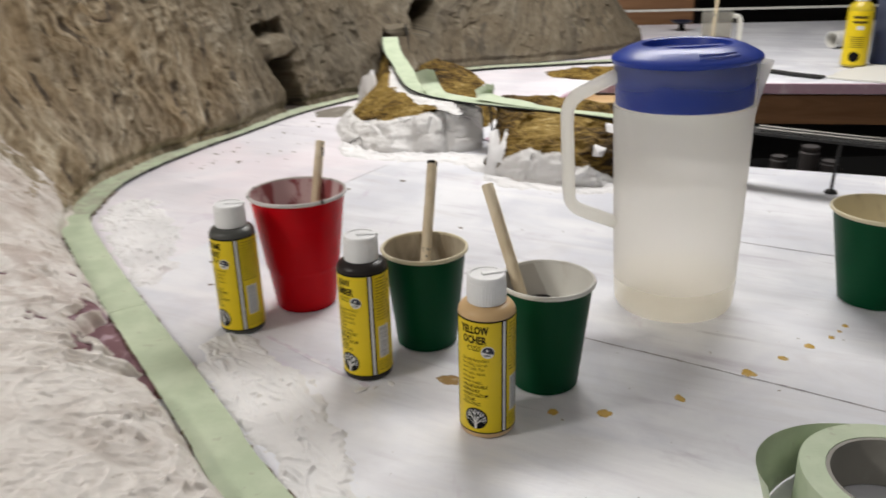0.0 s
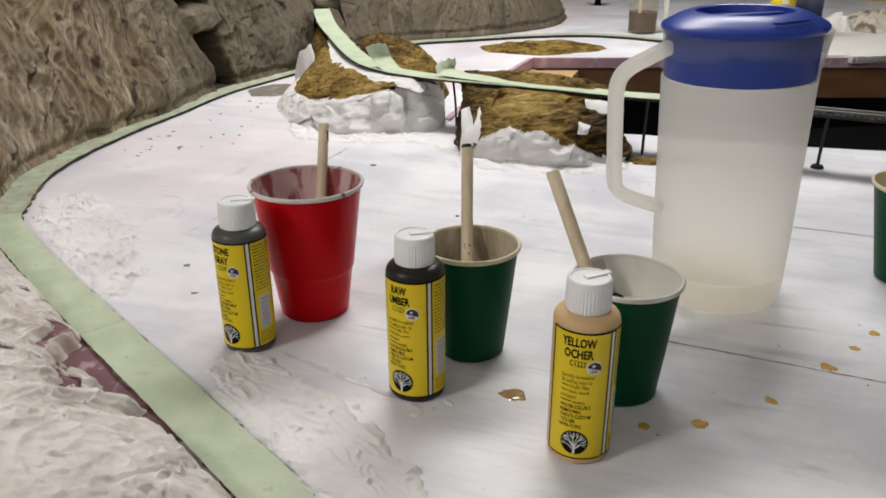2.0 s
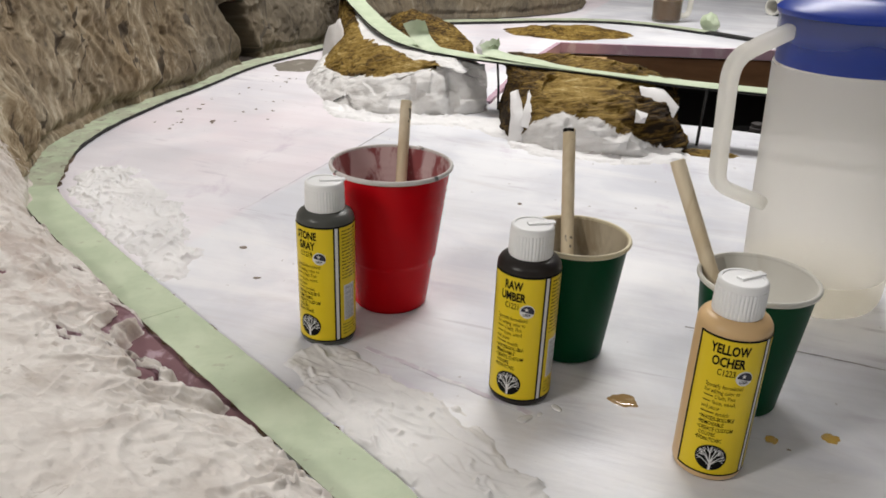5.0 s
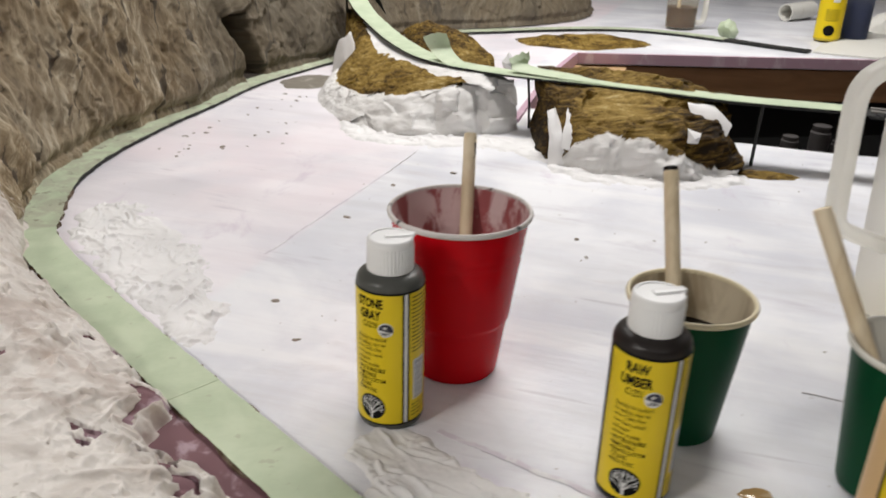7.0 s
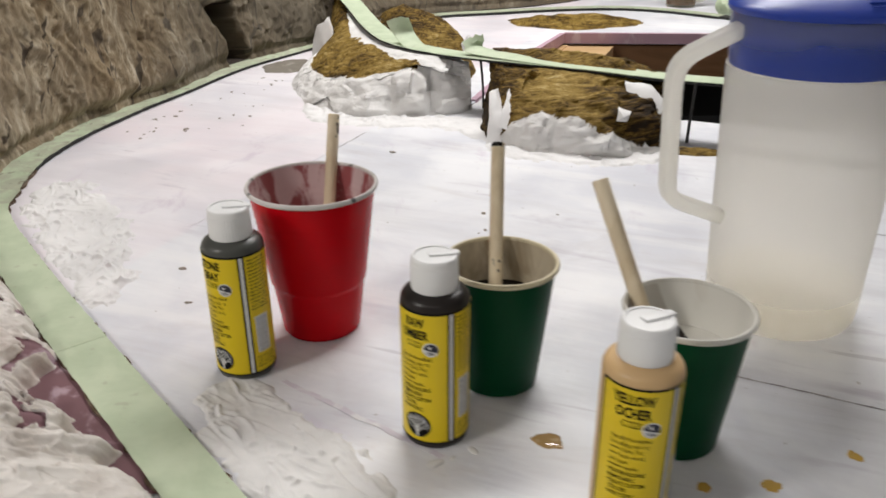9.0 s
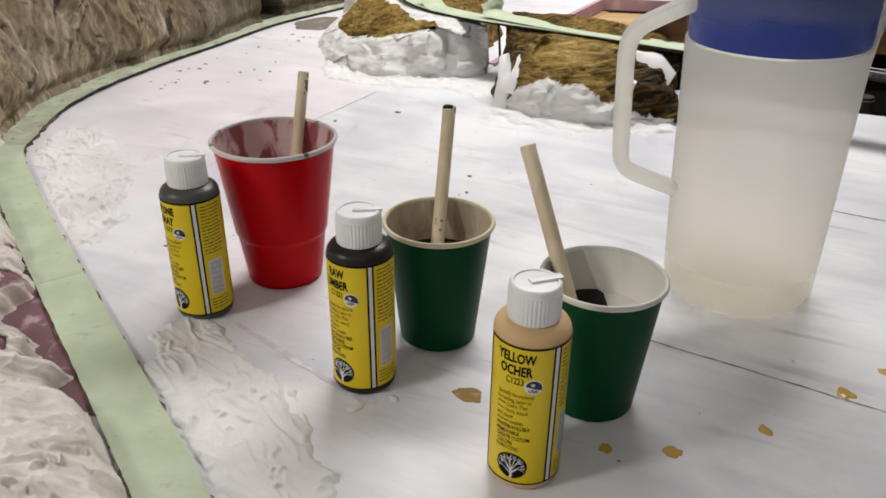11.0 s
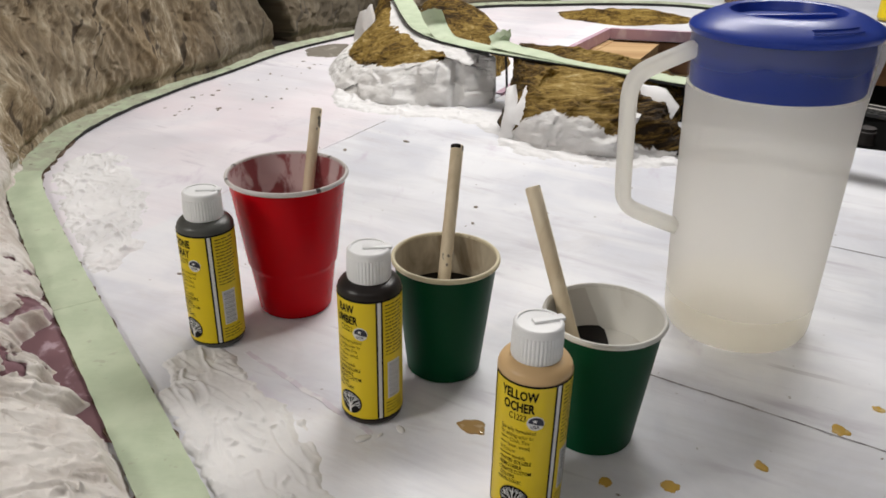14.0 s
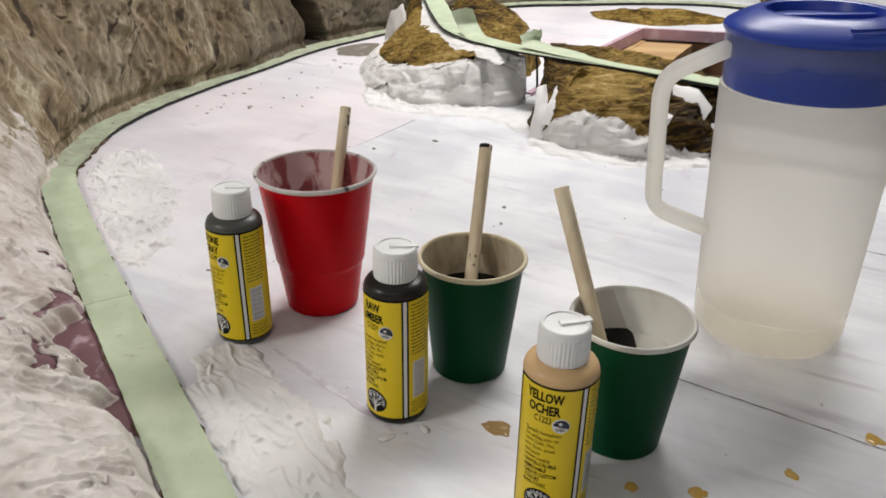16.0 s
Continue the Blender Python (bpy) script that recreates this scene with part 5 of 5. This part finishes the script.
# ---- cups ----
def cup(label, at, h, rb, rt, outer, inner, rim, paint=None, level=0.02, rings=(), half=False):
    c = thing("paint_cup" if paint else "paper_cup", label, "cup", at, "cups")
    t = 0.0008

    def r(z):
        return rb + (rt - rb) * z / h - 0.0011 * bool(rings) * (1 - smooth(0.0405, 0.0425, z)) + sum(-0.00028 * (1 - smooth(0.0, 0.003, abs(z - q) * 1.4)) for q in rings)

    zs = sorted({*(h * k / 80 for k in range(81))})
    part("wall", lathe([(rb - 0.002, 0.0)] + [(r(z) - (0.0015 if z < 1e-6 else 0), max(z, 0.0)) for z in zs]), outer, c)
    part("lining", lathe([(0, 0.006), (rb - t - 0.001, 0.006)] + [(r(z) - t, z) for z in zs if z > 0.007]), inner, c, "stained inside")
    bm = bmesh.new()
    n, m = 64, 10
    ring = [[bm.verts.new(((rt + 0.0006 + 0.0016 * math.cos(b)) * math.cos(a), (rt + 0.0006 + 0.0016 * math.cos(b)) * math.sin(a), h - 0.0008 + 0.0019 * math.sin(b))) for b in (2 * math.pi * k / m for k in range(m))] for a in (2 * math.pi * k / n for k in range(n))]
    for i in range(n):
        for k in range(m):
            bm.faces.new((ring[i][k], ring[(i + 1) % n][k], ring[(i + 1) % n][(k + 1) % m], ring[i][(k + 1) % m]))
    part("rim", bm, rim, c, "rolled rim")
    if half:
        # the paint clings to one side only
        inner_r = r(level) - t - 0.0005
        rows = []
        for f in (0.0, 0.25, 0.5, 0.75, 0.92, 1.0):
            row = []
            for k in range(49):
                a = 2 * math.pi * k / 48
                edge = 0.0075 + 0.0025 * noise.noise(Vector((math.sin(a) * 3, 1.5, 0)))
                reach = min(inner_r, edge / math.cos(a)) if math.cos(a) > 0.05 else inner_r
                row.append(Vector((reach * f * math.cos(a), reach * f * math.sin(a), level + 0.0006 * math.cos(f * 1.5))))
            rows.append(row)
        part("paint", sheet(rows), paint, c, "dark wet paint clinging to one side")
        part("base", lathe([(0, level - 0.0012), (inner_r, level - 0.0012)]), inner, c, "pale dried bottom")
    elif paint:
        part("paint", lathe([(0, level), (r(level) * 0.6, level), (r(level) - t - 0.0006, level + 0.0004)]), paint, c, "dark wet paint inside")
    return c


WET_RED = worn("wet_dark_grey_paint", (0.10, 0.045, 0.045), 0.15, (0.2, 0.1, 0.1), 0.5, 60)
WET_DARK = worn("wet_umber_paint", (0.008, 0.006, 0.005), 0.30, (0.020, 0.014, 0.010), 0.5, 60, gloss=0.12)
RIM_STAINED = worn("stained_rim", (0.66, 0.63, 0.61), 0.4, (0.06, 0.055, 0.055), 0.9, 70, 0.60, 0.66)
cup("red plastic cup with a dirty white lining and rim", pose(-0.112, 0.786, 0.0006), 0.1175, 0.0308, 0.0462, RED, RED_INNER, RIM_STAINED, WET_RED, 0.050, (0.0885, 0.0945, 0.1010))
cup("green paper cup with a brown-stained lining", pose(0.0150, 0.7005, 0.0006), 0.0905, 0.0270, 0.0366, GREEN, UMBERED, CREAM, WET_DARK, 0.060)
cup("green paper cup with a white lining and dark paint", pose(0.1150, 0.6270, 0.0006), 0.0905, 0.0270, 0.0366, GREEN, two_tone_lining(), WHITE_PAPER, WET_DARK, 0.062, half=True)
cup("empty green paper cup with a cream lining", pose(0.4490, 0.7740, 0.0006), 0.0934, 0.0286, 0.0455, GREEN, CREAM, CREAM)


def dowel(foot, top, radius, label):
    foot, top = Vector(foot), Vector(top)
    d = (top - foot).normalized()
    path = [foot, foot + d * 0.0008] + [foot.lerp(top, k / 6) for k in range(1, 6)] + [top - d * 0.0008, top]
    bm = tube(path, [radius * 0.85, radius] + [radius] * 5 + [radius, radius * 0.88], 20)
    ob = single("stir_stick", bm, DOWEL, label, "stick", group="stir sticks")
    return ob


dowel((-0.1085, 0.7855, 0.024), (-0.0960, 0.8438, 0.153), 0.0046, "round pale wooden stirring stick standing in the red cup")
tipped = dowel((0.0120, 0.7010, 0.041), (0.0215, 0.7665, 0.1505), 0.0048, "round pale wooden stirring stick with a dark tip")
tip_way = (Vector((0.0215, 0.7665, 0.1505)) - Vector((0.0120, 0.7010, 0.041))).normalized()
tip_end = Vector((0.0215, 0.7665, 0.1505))
tip = tube([tip_end - tip_way * 0.0030, tip_end - tip_way * 0.0006, tip_end + tip_way * 0.0001], [0.00488, 0.00488, 0.0043], 20)
bmesh.ops.delete(tip, geom=[v for v in tip.verts if (v.co - tip_end).dot(Vector((0.8, 0.6, 0))) > 0.0006], context="VERTS")
part("stained_tip", tip, WET_DARK, tipped, "dark paint stain on the tip")
dowel((0.1005, 0.6321, 0.058), (0.0697, 0.6768, 0.1545), 0.0050, "round pale wooden stirring stick leaning in the green cup")


# ---- pitcher ----
def pitcher(at):
    p = thing("water_pitcher", "cloudy white plastic pitcher with blue lid and some water", "pitcher", at)
    H = 0.236
    r = lambda z: 0.0565 + 0.0065 * (z / H) ** 0.8
    outer = [(0, 0.003), (0.045, 0.003), (0.050, 0.0), (0.0540, 0.0015), (0.0562, 0.006)] + [(r(z), z) for z in (0.012, 0.03, 0.06, 0.09, 0.12, 0.15, 0.18, 0.21, H)]
    part("body", lathe([(r(0.0300), 0.0300)] + [q for q in outer if 0.035 < q[1] < 0.2] + [(r(0.198), 0.198)], 72), MILKY, p)
    part("wet_base", lathe([q for q in outer if q[1] < 0.029] + [(r(0.0300), 0.0300)], 72), WETTED, p, "clearer wetted base")
    part("neck", lathe([(r(0.198), 0.198), (r(0.21), 0.21), (r(H), H), (r(H) - 0.0022, H), (r(H) - 0.0022, H - 0.012)], 72), NECK, p, "cloudy neck over the blue lid skirt")
    for k in range(4):
        part("graduation", wrap(panel(-0.005 if k % 2 else -0.003, -0.00025, 0.005, 0.00025), r(0.055 + 0.026 * k), radians(-76), 0.055 + 0.026 * k, 0.0003), MILKY, p, "faint moulded measuring mark")
    lid = part("lid", lathe([(0.0585, 0.199), (0.0602, 0.199), (0.0607, 0.208), (0.0607, H), (0.0640, H + 0.0003), (0.0652, H + 0.0020), (0.0652, H + 0.0042), (0.0638, H + 0.0058), (0.0590, H + 0.0085), (0.0520, H + 0.0122), (0.0440, H + 0.0150), (0.0405, H + 0.0155), (0.0385, H + 0.0145), (0.036, H + 0.0085), (0.020, H + 0.0065), (0, H + 0.0065)], 72), BLUE, p, "glossy blue plastic lid with a sunken centre")
    part("grip", box(-0.034, -0.0035, H + 0.0075, 0.034, 0.0035, H + 0.0125, 0.0024), BLUE, lid, "raised grip bar")
    for q in (0.0545, 0.0590):
        mark = [Vector((q * math.cos(radians(t)), q * math.sin(radians(t)), H + 0.0124 - (q - 0.0520) * 0.44)) for t in range(-94, -56, 3)]
        part("moulded_mark", tube(mark, 0.0005, 6), BLUE, lid, "moulded curved mark")
    # the loop handle
    a = radians(182)
    ux = Vector((math.cos(a), math.sin(a), 0))
    corners = ((0.0610, 0.2255), (0.074, 0.2200), (0.086, 0.2148), (0.0965, 0.2095), (0.1025, 0.2030), (0.1052, 0.194), (0.1054, 0.180), (0.1048, 0.160), (0.1042, 0.140), (0.1036, 0.122), (0.1022, 0.1105), (0.0965, 0.1030), (0.087, 0.0980), (0.074, 0.0925), (0.0600, 0.0868))
    way = spline([ux * q[0] + Vector((0, 0, q[1])) for q in corners], 90)
    across = Vector((-ux.y, ux.x, 0))
    bar = bmesh.new()
    rings = []
    for i, q in enumerate(way):
        d = (way[min(i + 1, 89)] - way[max(i - 1, 0)]).normalized()
        out = across.cross(d)
        ring = []
        for k in range(20):
            c, e = math.cos(2 * math.pi * k / 20), math.sin(2 * math.pi * k / 20)
            ring.append(bar.verts.new(q + across * 0.0074 * math.copysign(abs(c) ** 0.55, c) + out * 0.0056 * math.copysign(abs(e) ** 0.55, e)))
        rings.append(ring)
    for q, t in zip(rings, rings[1:]):
        for k in range(20):
            bar.faces.new((q[k], q[(k + 1) % 20], t[(k + 1) % 20], t[k]))
    bar.faces.new(rings[0])
    bar.faces.new(rings[-1])
    part("handle", bar, HANDLE, p, "thick cloudy loop handle of rounded square section")
    b = radians(-8)
    spout = bmesh.new()
    tip = [Vector((math.cos(b + s), math.sin(b + s), 0)) for s in (-0.34, -0.17, 0.0, 0.17, 0.34)]
    rows = [[q * (r(z) + e * k) + Vector((0, 0, z)) for q, k in zip(tip, (0, 0.6, 1, 0.6, 0))] for z, e in ((0.186, 0.0), (0.202, 0.004), (0.218, 0.0085), (0.2335, 0.0125))]
    part("spout", sheet(rows), MILKY, p, "poured lip")
    water = frosted("cloudy_water", (1.0, 0.985, 0.93), 0.80)
    part("water", lathe([(0, 0.0066), (0.0500, 0.0066), (r(0.012) - 0.0028, 0.0125), (r(0.029) - 0.0028, 0.0296), (0, 0.0296)], 64), water, p, "shallow clear water")
    return p


jug_at = pose(0.2565, 0.7760, 0.0006)
jug_at[0][2] = -0.058  # it leans a little to its handle
pitcher(jug_at)

# ---- drops ----
drop(0.036, 0.627, 0.0068, 1.0, BROWN_WET, 1.5, -25)
for k, (x, y, r) in enumerate(((0.156, 0.576, 0.0052), (0.285, 0.634, 0.0056), (0.219, 0.596, 0.0040), (0.117, 0.578, 0.0040), (0.322, 0.658, 0.0036), (0.353, 0.679, 0.0044), (0.379, 0.695, 0.0026), (0.401, 0.717, 0.0028), (0.391, 0.706, 0.0018))):
    drop(x, y, r, 2.0 + k * 1.7, OCHRE, 1.15, 40 * k)


# wet lumps of plaster in front of the brown bottle
for x, y, size, turn in ((-0.036, 0.612, 0.0042, 20), (-0.012, 0.622, 0.0034, 110), (-0.025, 0.616, 0.0020, 60)):
    lump = bmesh.new()
    bmesh.ops.create_icosphere(lump, subdivisions=3, radius=size)
    for v in lump.verts:
        v.co *= 1 + 0.35 * noise.noise(v.co * 260 + Vector((x * 300, 0, 0)))
        v.co.z = max(0.0, v.co.z * 0.30)
    lump.transform(pose(x, y, 0.0002, 0, 0, turn) @ Matrix.Diagonal((1.3, 0.8, 1, 1)))
    single("plaster_lump", lump, FOOT_PLASTER, "small wet white plaster lump beside the brown bottle", "plaster lump", group="plaster lumps")

# ---- roll of masking tape ----
roll = thing("tape_roll", "roll of pale green masking tape lying on the table", "tape roll", pose(0.311, 0.449, 0.0006))
part("tape_ring", lathe([(0.0421, 0.0), (0.0570, 0.0), (0.0576, 0.0008), (0.0576, 0.0348), (0.0570, 0.0356), (0.0421, 0.0356)], 90, True), TAPE, roll)
part("core", lathe([(0.0395, 0.0004), (0.0419, 0.0004), (0.0419, 0.0352), (0.0395, 0.0352)], 72, True), worn("grey_core_card", (0.30, 0.29, 0.26), 0.7, (0.45, 0.44, 0.40), 0.5, 30), roll, "grey cardboard core with print")
part("core_print", wrap(panel(-0.012, 0.010, 0.004, 0.016), 0.0394, radians(60), 0), INK, roll, "dark print on the core")
rows = []
for k in range(28):
    f = k / 27
    a, far_out = radians(92 + 92 * f), 0.0580 + 0.013 * smooth(0.0, 0.75, f) + 0.002 * math.sin(9 * f)
    rows.append([Vector((math.cos(a) * (far_out + 0.010 * h * smooth(0.1, 0.6, f)), math.sin(a) * (far_out + 0.010 * h * smooth(0.1, 0.6, f)), 0.0005 + 0.034 * h)) for h in (0, 0.25, 0.5, 0.75, 1)])
part("loose_end", sheet(rows), TAPE, roll, "loose end of tape standing off the roll")


# ---- things on the far side ----
def far_bottle(at):
    b = thing("paint_bottle", "tall yellow labelled bottle with white cap on the far board", "bottle", at, "paint bottles")
    r = 0.031
    part("body", lathe([(0, 0.001), (r - 0.003, 0), (r, 0.004), (r, 0.145), (r - 0.004, 0.155), (0.016, 0.163), (0.014, 0.17)], 40), worn("yellow_bottle", (0.55, 0.42, 0.03), 0.3, (0.40, 0.30, 0.02), 0.4, 20), b)
    part("cap", lathe([(0.0165, 0.163), (0.017, 0.165), (0.0165, 0.188), (0.010, 0.192), (0, 0.192)], 32), CAP, b, "white cap")
    art = part("label", wrap(panel(-0.045, 0.006, 0.045, 0.14), r, radians(-112), 0, 0.0004), YELLOW, b, "yellow printed label")
    part("emblem", wrap(moved(disc(0.013), -0.004, 0.026), r, radians(-112), 0, 0.0008), INK, art, "round dark emblem")
    bars = [panel(-0.017, 0.122 - 0.012 * k, 0.017, 0.128 - 0.012 * k) for k in range(2)] + [panel(-0.018, 0.075 - 0.005 * k, 0.014, 0.0765 - 0.005 * k) for k in range(6)]
    print_ink = worn("print_ink", (0.10, 0.07, 0.01), 0.4, (0.3, 0.2, 0.01), 0.4, 200)
    for bar in bars:
        part("print_line", wrap(bar, r, radians(-112), 0, 0.0008), print_ink, art, "row of dark print")
    part("price_tag", wrap(panel(-0.006, 0.094, 0.010, 0.104), r, radians(-112), 0, 0.0010), PALE_INK, art, "white sticker")
    return b


far_bottle(pose(1.075, 2.20, 0.004))
jug = thing("blue_bottle", "cloudy bottle half full of grey-blue liquid beside the yellow one", "bottle", pose(1.165, 2.225, 0.004))
part("body", lathe([(0, 0.001), (0.032, 0), (0.035, 0.004), (0.035, 0.16), (0.030, 0.175), (0.014, 0.185), (0.014, 0.19)], 40), frosted("blue_cloudy_plastic", (0.22, 0.25, 0.36), 0.25), jug)
part("liquid", lathe([(0, 0.003), (0.0335, 0.004), (0.0335, 0.085), (0, 0.085)], 40), mat("blue_liquid", (0.05, 0.07, 0.19), 0.2), jug, "grey-blue liquid")
part("cap", lathe([(0.0165, 0.182), (0.0165, 0.205), (0.012, 0.208), (0, 0.208)], 24), CAP, jug, "white cap")

pipe = bmesh.new()
pipe = lathe([(0.021, 0), (0.0245, 0), (0.0245, 0.12), (0.021, 0.12)], 36, True)
pipe.transform(pose(1.17, 2.56, 0.0255, 0, 88, 24))
single("paper_tube", pipe, CARD, "short white cardboard tube lying on the far board", "tube")

jar = thing("measuring_jug", "clear plastic measuring jug half full of brown paste", "jug", pose(0.77, 2.40, 0.001))
part("wall", lathe([(0, 0.002), (0.036, 0.0), (0.039, 0.003), (0.043, 0.13), (0.0445, 0.131), (0.042, 0.130), (0.0378, 0.005), (0, 0.005)], 48), frosted("clear_tub_plastic", (0.80, 0.80, 0.78), 0.80), jar)
part("paste", lathe([(0, 0.006), (0.0365, 0.006), (0.0388, 0.058), (0.030, 0.055), (0, 0.054)], 40), worn("brown_paste", (0.11, 0.060, 0.028), 0.5, (0.30, 0.21, 0.13), 0.6, 30), jar, "brown paste")
part("handle", tube(spline([(0.041, -0.004, 0.118), (0.060, -0.006, 0.112), (0.064, -0.007, 0.07), (0.060, -0.006, 0.022), (0.039, -0.003, 0.016)], 24), 0.0052, 10, True, 1.5), CARD, jar, "flat white handle")
single("brush_handle", tube(spline([(0.755, 2.392, 0.02), (0.768, 2.415, 0.12), (0.776, 2.428, 0.20)], 8), 0.005, 10), DOWEL, "pale wooden brush handle standing in the jug", "brush")

sheet_bm = flat_shape([(0.935, 2.03), (0.975, 1.992), (1.04, 1.947), (1.25, 1.912), (1.9, 1.83), (2.1, 2.35), (1.45, 2.42), (1.02, 2.13)], 0.001, 0.005)
single("foam_sheet", sheet_bm, CARD, "thin cream card sheet on the far board", "sheet", smooth=False)
def crumple(cx, cy, rx, ry, h, seed):
    """A crumpled sheet: sharp folds over a low heap."""
    bm = mound(cx, cy, rx, ry, h, seed, 0.2, 0.1)
    for v in bm.verts:
        f = abs(noise.noise(Vector((v.co.x * 17 + seed, v.co.y * 17, 0)))) + 0.5 * abs(noise.noise(Vector((v.co.x * 38, v.co.y * 38 + seed, 0))))
        v.co.z = max(0.0052, v.co.z * (1.15 - 0.9 * f) + 0.0052)
    return bm


CLOTH = worn("stained_pale_cloth", (0.56, 0.51, 0.43), 0.85, (0.13, 0.095, 0.06), 0.9, 22, 0.50, 0.60)
single("crumpled_cloth", crumple(1.50, 2.36, 0.15, 0.13, 0.052, 9.0), CLOTH, "crumpled pale cloth stained dark brown", "cloth")
single("crumpled_paper", crumple(1.325, 2.335, 0.045, 0.05, 0.045, 5.0), CARD, "small heap of crumpled white paper", "paper")
for x, y, rad, h, tone, name in ((1.985, 3.13, 0.050, 0.20, (0.70, 0.55, 0.02), "yellow"), (1.83, 2.79, 0.035, 0.16, (0.42, 0.02, 0.015), "red")):
    can = thing("spray_can", name + " can with a white cap standing on the far board", "can", pose(x, y, 0.001), "far cans")
    part("body", lathe([(0, 0.0), (rad - 0.002, 0.0), (rad, 0.003), (rad, h * 0.85), (rad * 0.8, h * 0.92), (rad * 0.5, h * 0.93)], 32), worn(name + "_can_paint", tone, 0.35, tuple(0.7 * q for q in tone), 0.3, 20), can)
    part("cap", lathe([(rad * 0.55, h * 0.925), (rad * 0.55, h), (0, h)], 24), CAP, can, "white cap")
scrap = box(1.10, 1.896, -0.009, 1.235, 1.930, 0.0088, 0.002)
single("plaster_scrap", scrap, PLASTER, "white plaster scrap on the board edge", "plaster scrap")
single("wire", tube(spline([(1.262, 1.93, 0.006), (1.262, 1.885, 0.004), (1.266, 1.872, -0.03), (1.275, 1.868, -0.07), (1.27, 1.87, -0.13)], 24), 0.0014, 6), worn("pink_wire", (0.6, 0.22, 0.18), 0.4, (0.5, 0.2, 0.2), 0.2), "thin pink wire hanging over the board edge", "wire")

# far roadbed with tape at the foot of the second slope
far_road = tagged(thing("trim_far_roadbed", "taped roadbed curving along the far slope", "roadbed"), kind="structure")
FAR = [(-0.03, 2.20, 0.001), (0.10, 2.285, 0.001), (0.26, 2.325, 0.001), (0.42, 2.36, 0.001), (0.58, 2.36, 0.001), (0.70, 2.30, 0.001), (0.80, 2.19, 0.001)]
part("roadbed", ribbon(FAR, 0.042, 0.005, 90, 0.0006, 21), BLACK, far_road)
part("tape", ribbon([Vector(p) + Vector((0, 0, 0.0056)) for p in FAR], 0.037, 0.0006, 90, 0.0008, 22), SPECKLED, far_road, "pale green masking tape")
part("roadbed", ribbon([(0.79, 2.205, 0.001), (0.83, 2.15, 0.001), (0.872, 2.089, 0.001), (0.925, 2.028, 0.001)], 0.03, 0.006, 40), BLACK, far_road, "bare black roadbed")
ball = bmesh.new()
bmesh.ops.create_icosphere(ball, subdivisions=3, radius=0.024)
for v in ball.verts:
    v.co *= 1 + 0.35 * rough(v.co, 40, 3)
ball.transform(pose(0.825, 2.235, 0.024))
single("tape_wad", ball, TAPE, "crumpled wad of pale green tape", "tape wad")

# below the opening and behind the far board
# shelf added to carry the jars; shade is put into its near-black colour
shelf_low = single("low_shelf", box(0.45, 1.60, -0.165, 2.3, 1.86, -0.150, 0.002), mat("shade_black_shelf", (0.003, 0.003, 0.003), 0.9, Specular_IOR_Level=0.05), "added lower shelf under the opening, near-black for shade", "shelf", smooth=False)
# the jars are pale; this dark grey holds the shade they stand in
SHADED_JAR = worn("shaded_pale_jar", (0.055, 0.05, 0.05), 0.7, (0.03, 0.027, 0.025), 0.5, 20)
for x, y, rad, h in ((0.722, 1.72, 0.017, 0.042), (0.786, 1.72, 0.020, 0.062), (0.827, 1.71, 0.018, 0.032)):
    jar = thing("jar", "pale lidded jar in painted shade on the lower shelf", "jar", pose(x, y, -0.1498), "jars below")
    part("body", lathe([(0, 0), (rad, 0), (rad, h * 0.78), (rad * 0.8, h * 0.84), (rad * 0.8, h * 0.86)], 24), SHADED_JAR, jar)
    part("lid", lathe([(rad * 0.86, h * 0.84), (rad * 0.88, h * 0.85), (rad * 0.88, h), (0, h)], 24), SHADED_JAR, jar, "lid in painted shade")
rack = thing("back_rack", "thin pale metal rail on two uprights behind the far board", "rail")
part("rail", box(0.6, 3.30, 0.054, 2.8, 3.32, 0.062, 0.002), CARD, rack)
for x in (0.64, 2.75):
    part("upright", box(x, 3.304, 0.0, x + 0.012, 3.316, 0.054, 0.001), METAL, rack)
single("wooden_box", box(0.62, 3.55, -0.10, 1.02, 3.85, 0.22, 0.006), OAK, "brown wooden box behind the far board", "box")
dish = thing("blue_dish", "small blue dish on a dark stand on the far board", "dish", pose(0.86, 3.12, 0.0) @ Matrix.Scale(0.55, 4))
part("stand", lathe([(0, 0.0), (0.03, 0.0), (0.022, 0.01), (0.018, 0.05), (0, 0.05)], 20), INK, dish, "dark stand")
part("dish", lathe([(0, 0.05), (0.05, 0.05), (0.075, 0.066), (0.072, 0.068), (0.048, 0.054), (0, 0.054)], 28), BLUE_INK, dish, "blue dish")

# added fittings, out of view, that hold the lamps: the small one on a floor stand, the near one tilted towards the
# mountain
for lamp_at, w in ((look((-0.05, -0.75, 1.25), (0.15, 0.95, 0.0)) @ pose(0, 0, 0.010), 0.74), (look((-1.25, 0.05, 0.98), (0.0, 0.68, 0.05)) @ pose(0, 0, 0.010), 0.15), (pose(0.38, 1.85, 1.452), 0.64)):
    lamp = thing("added_lamp", "added white lamp fitting out of view", "lamp", lamp_at, "ceiling lamps")
    deep = min(0.32, w)
    part("housing", box(-w, -deep, 0.0, w, deep, 0.045, 0.008), CAP, lamp)
    if w < 0.3:
        top = lamp_at.translation
        part("stand", tube([Vector((top.x, top.y, -0.95)), Vector((top.x, top.y, 0.0)), Vector((top.x, top.y, top.z))], 0.012, 12), METAL, lamp, "added thin metal lamp stand").matrix_parent_inverse = lamp_at.inverted()
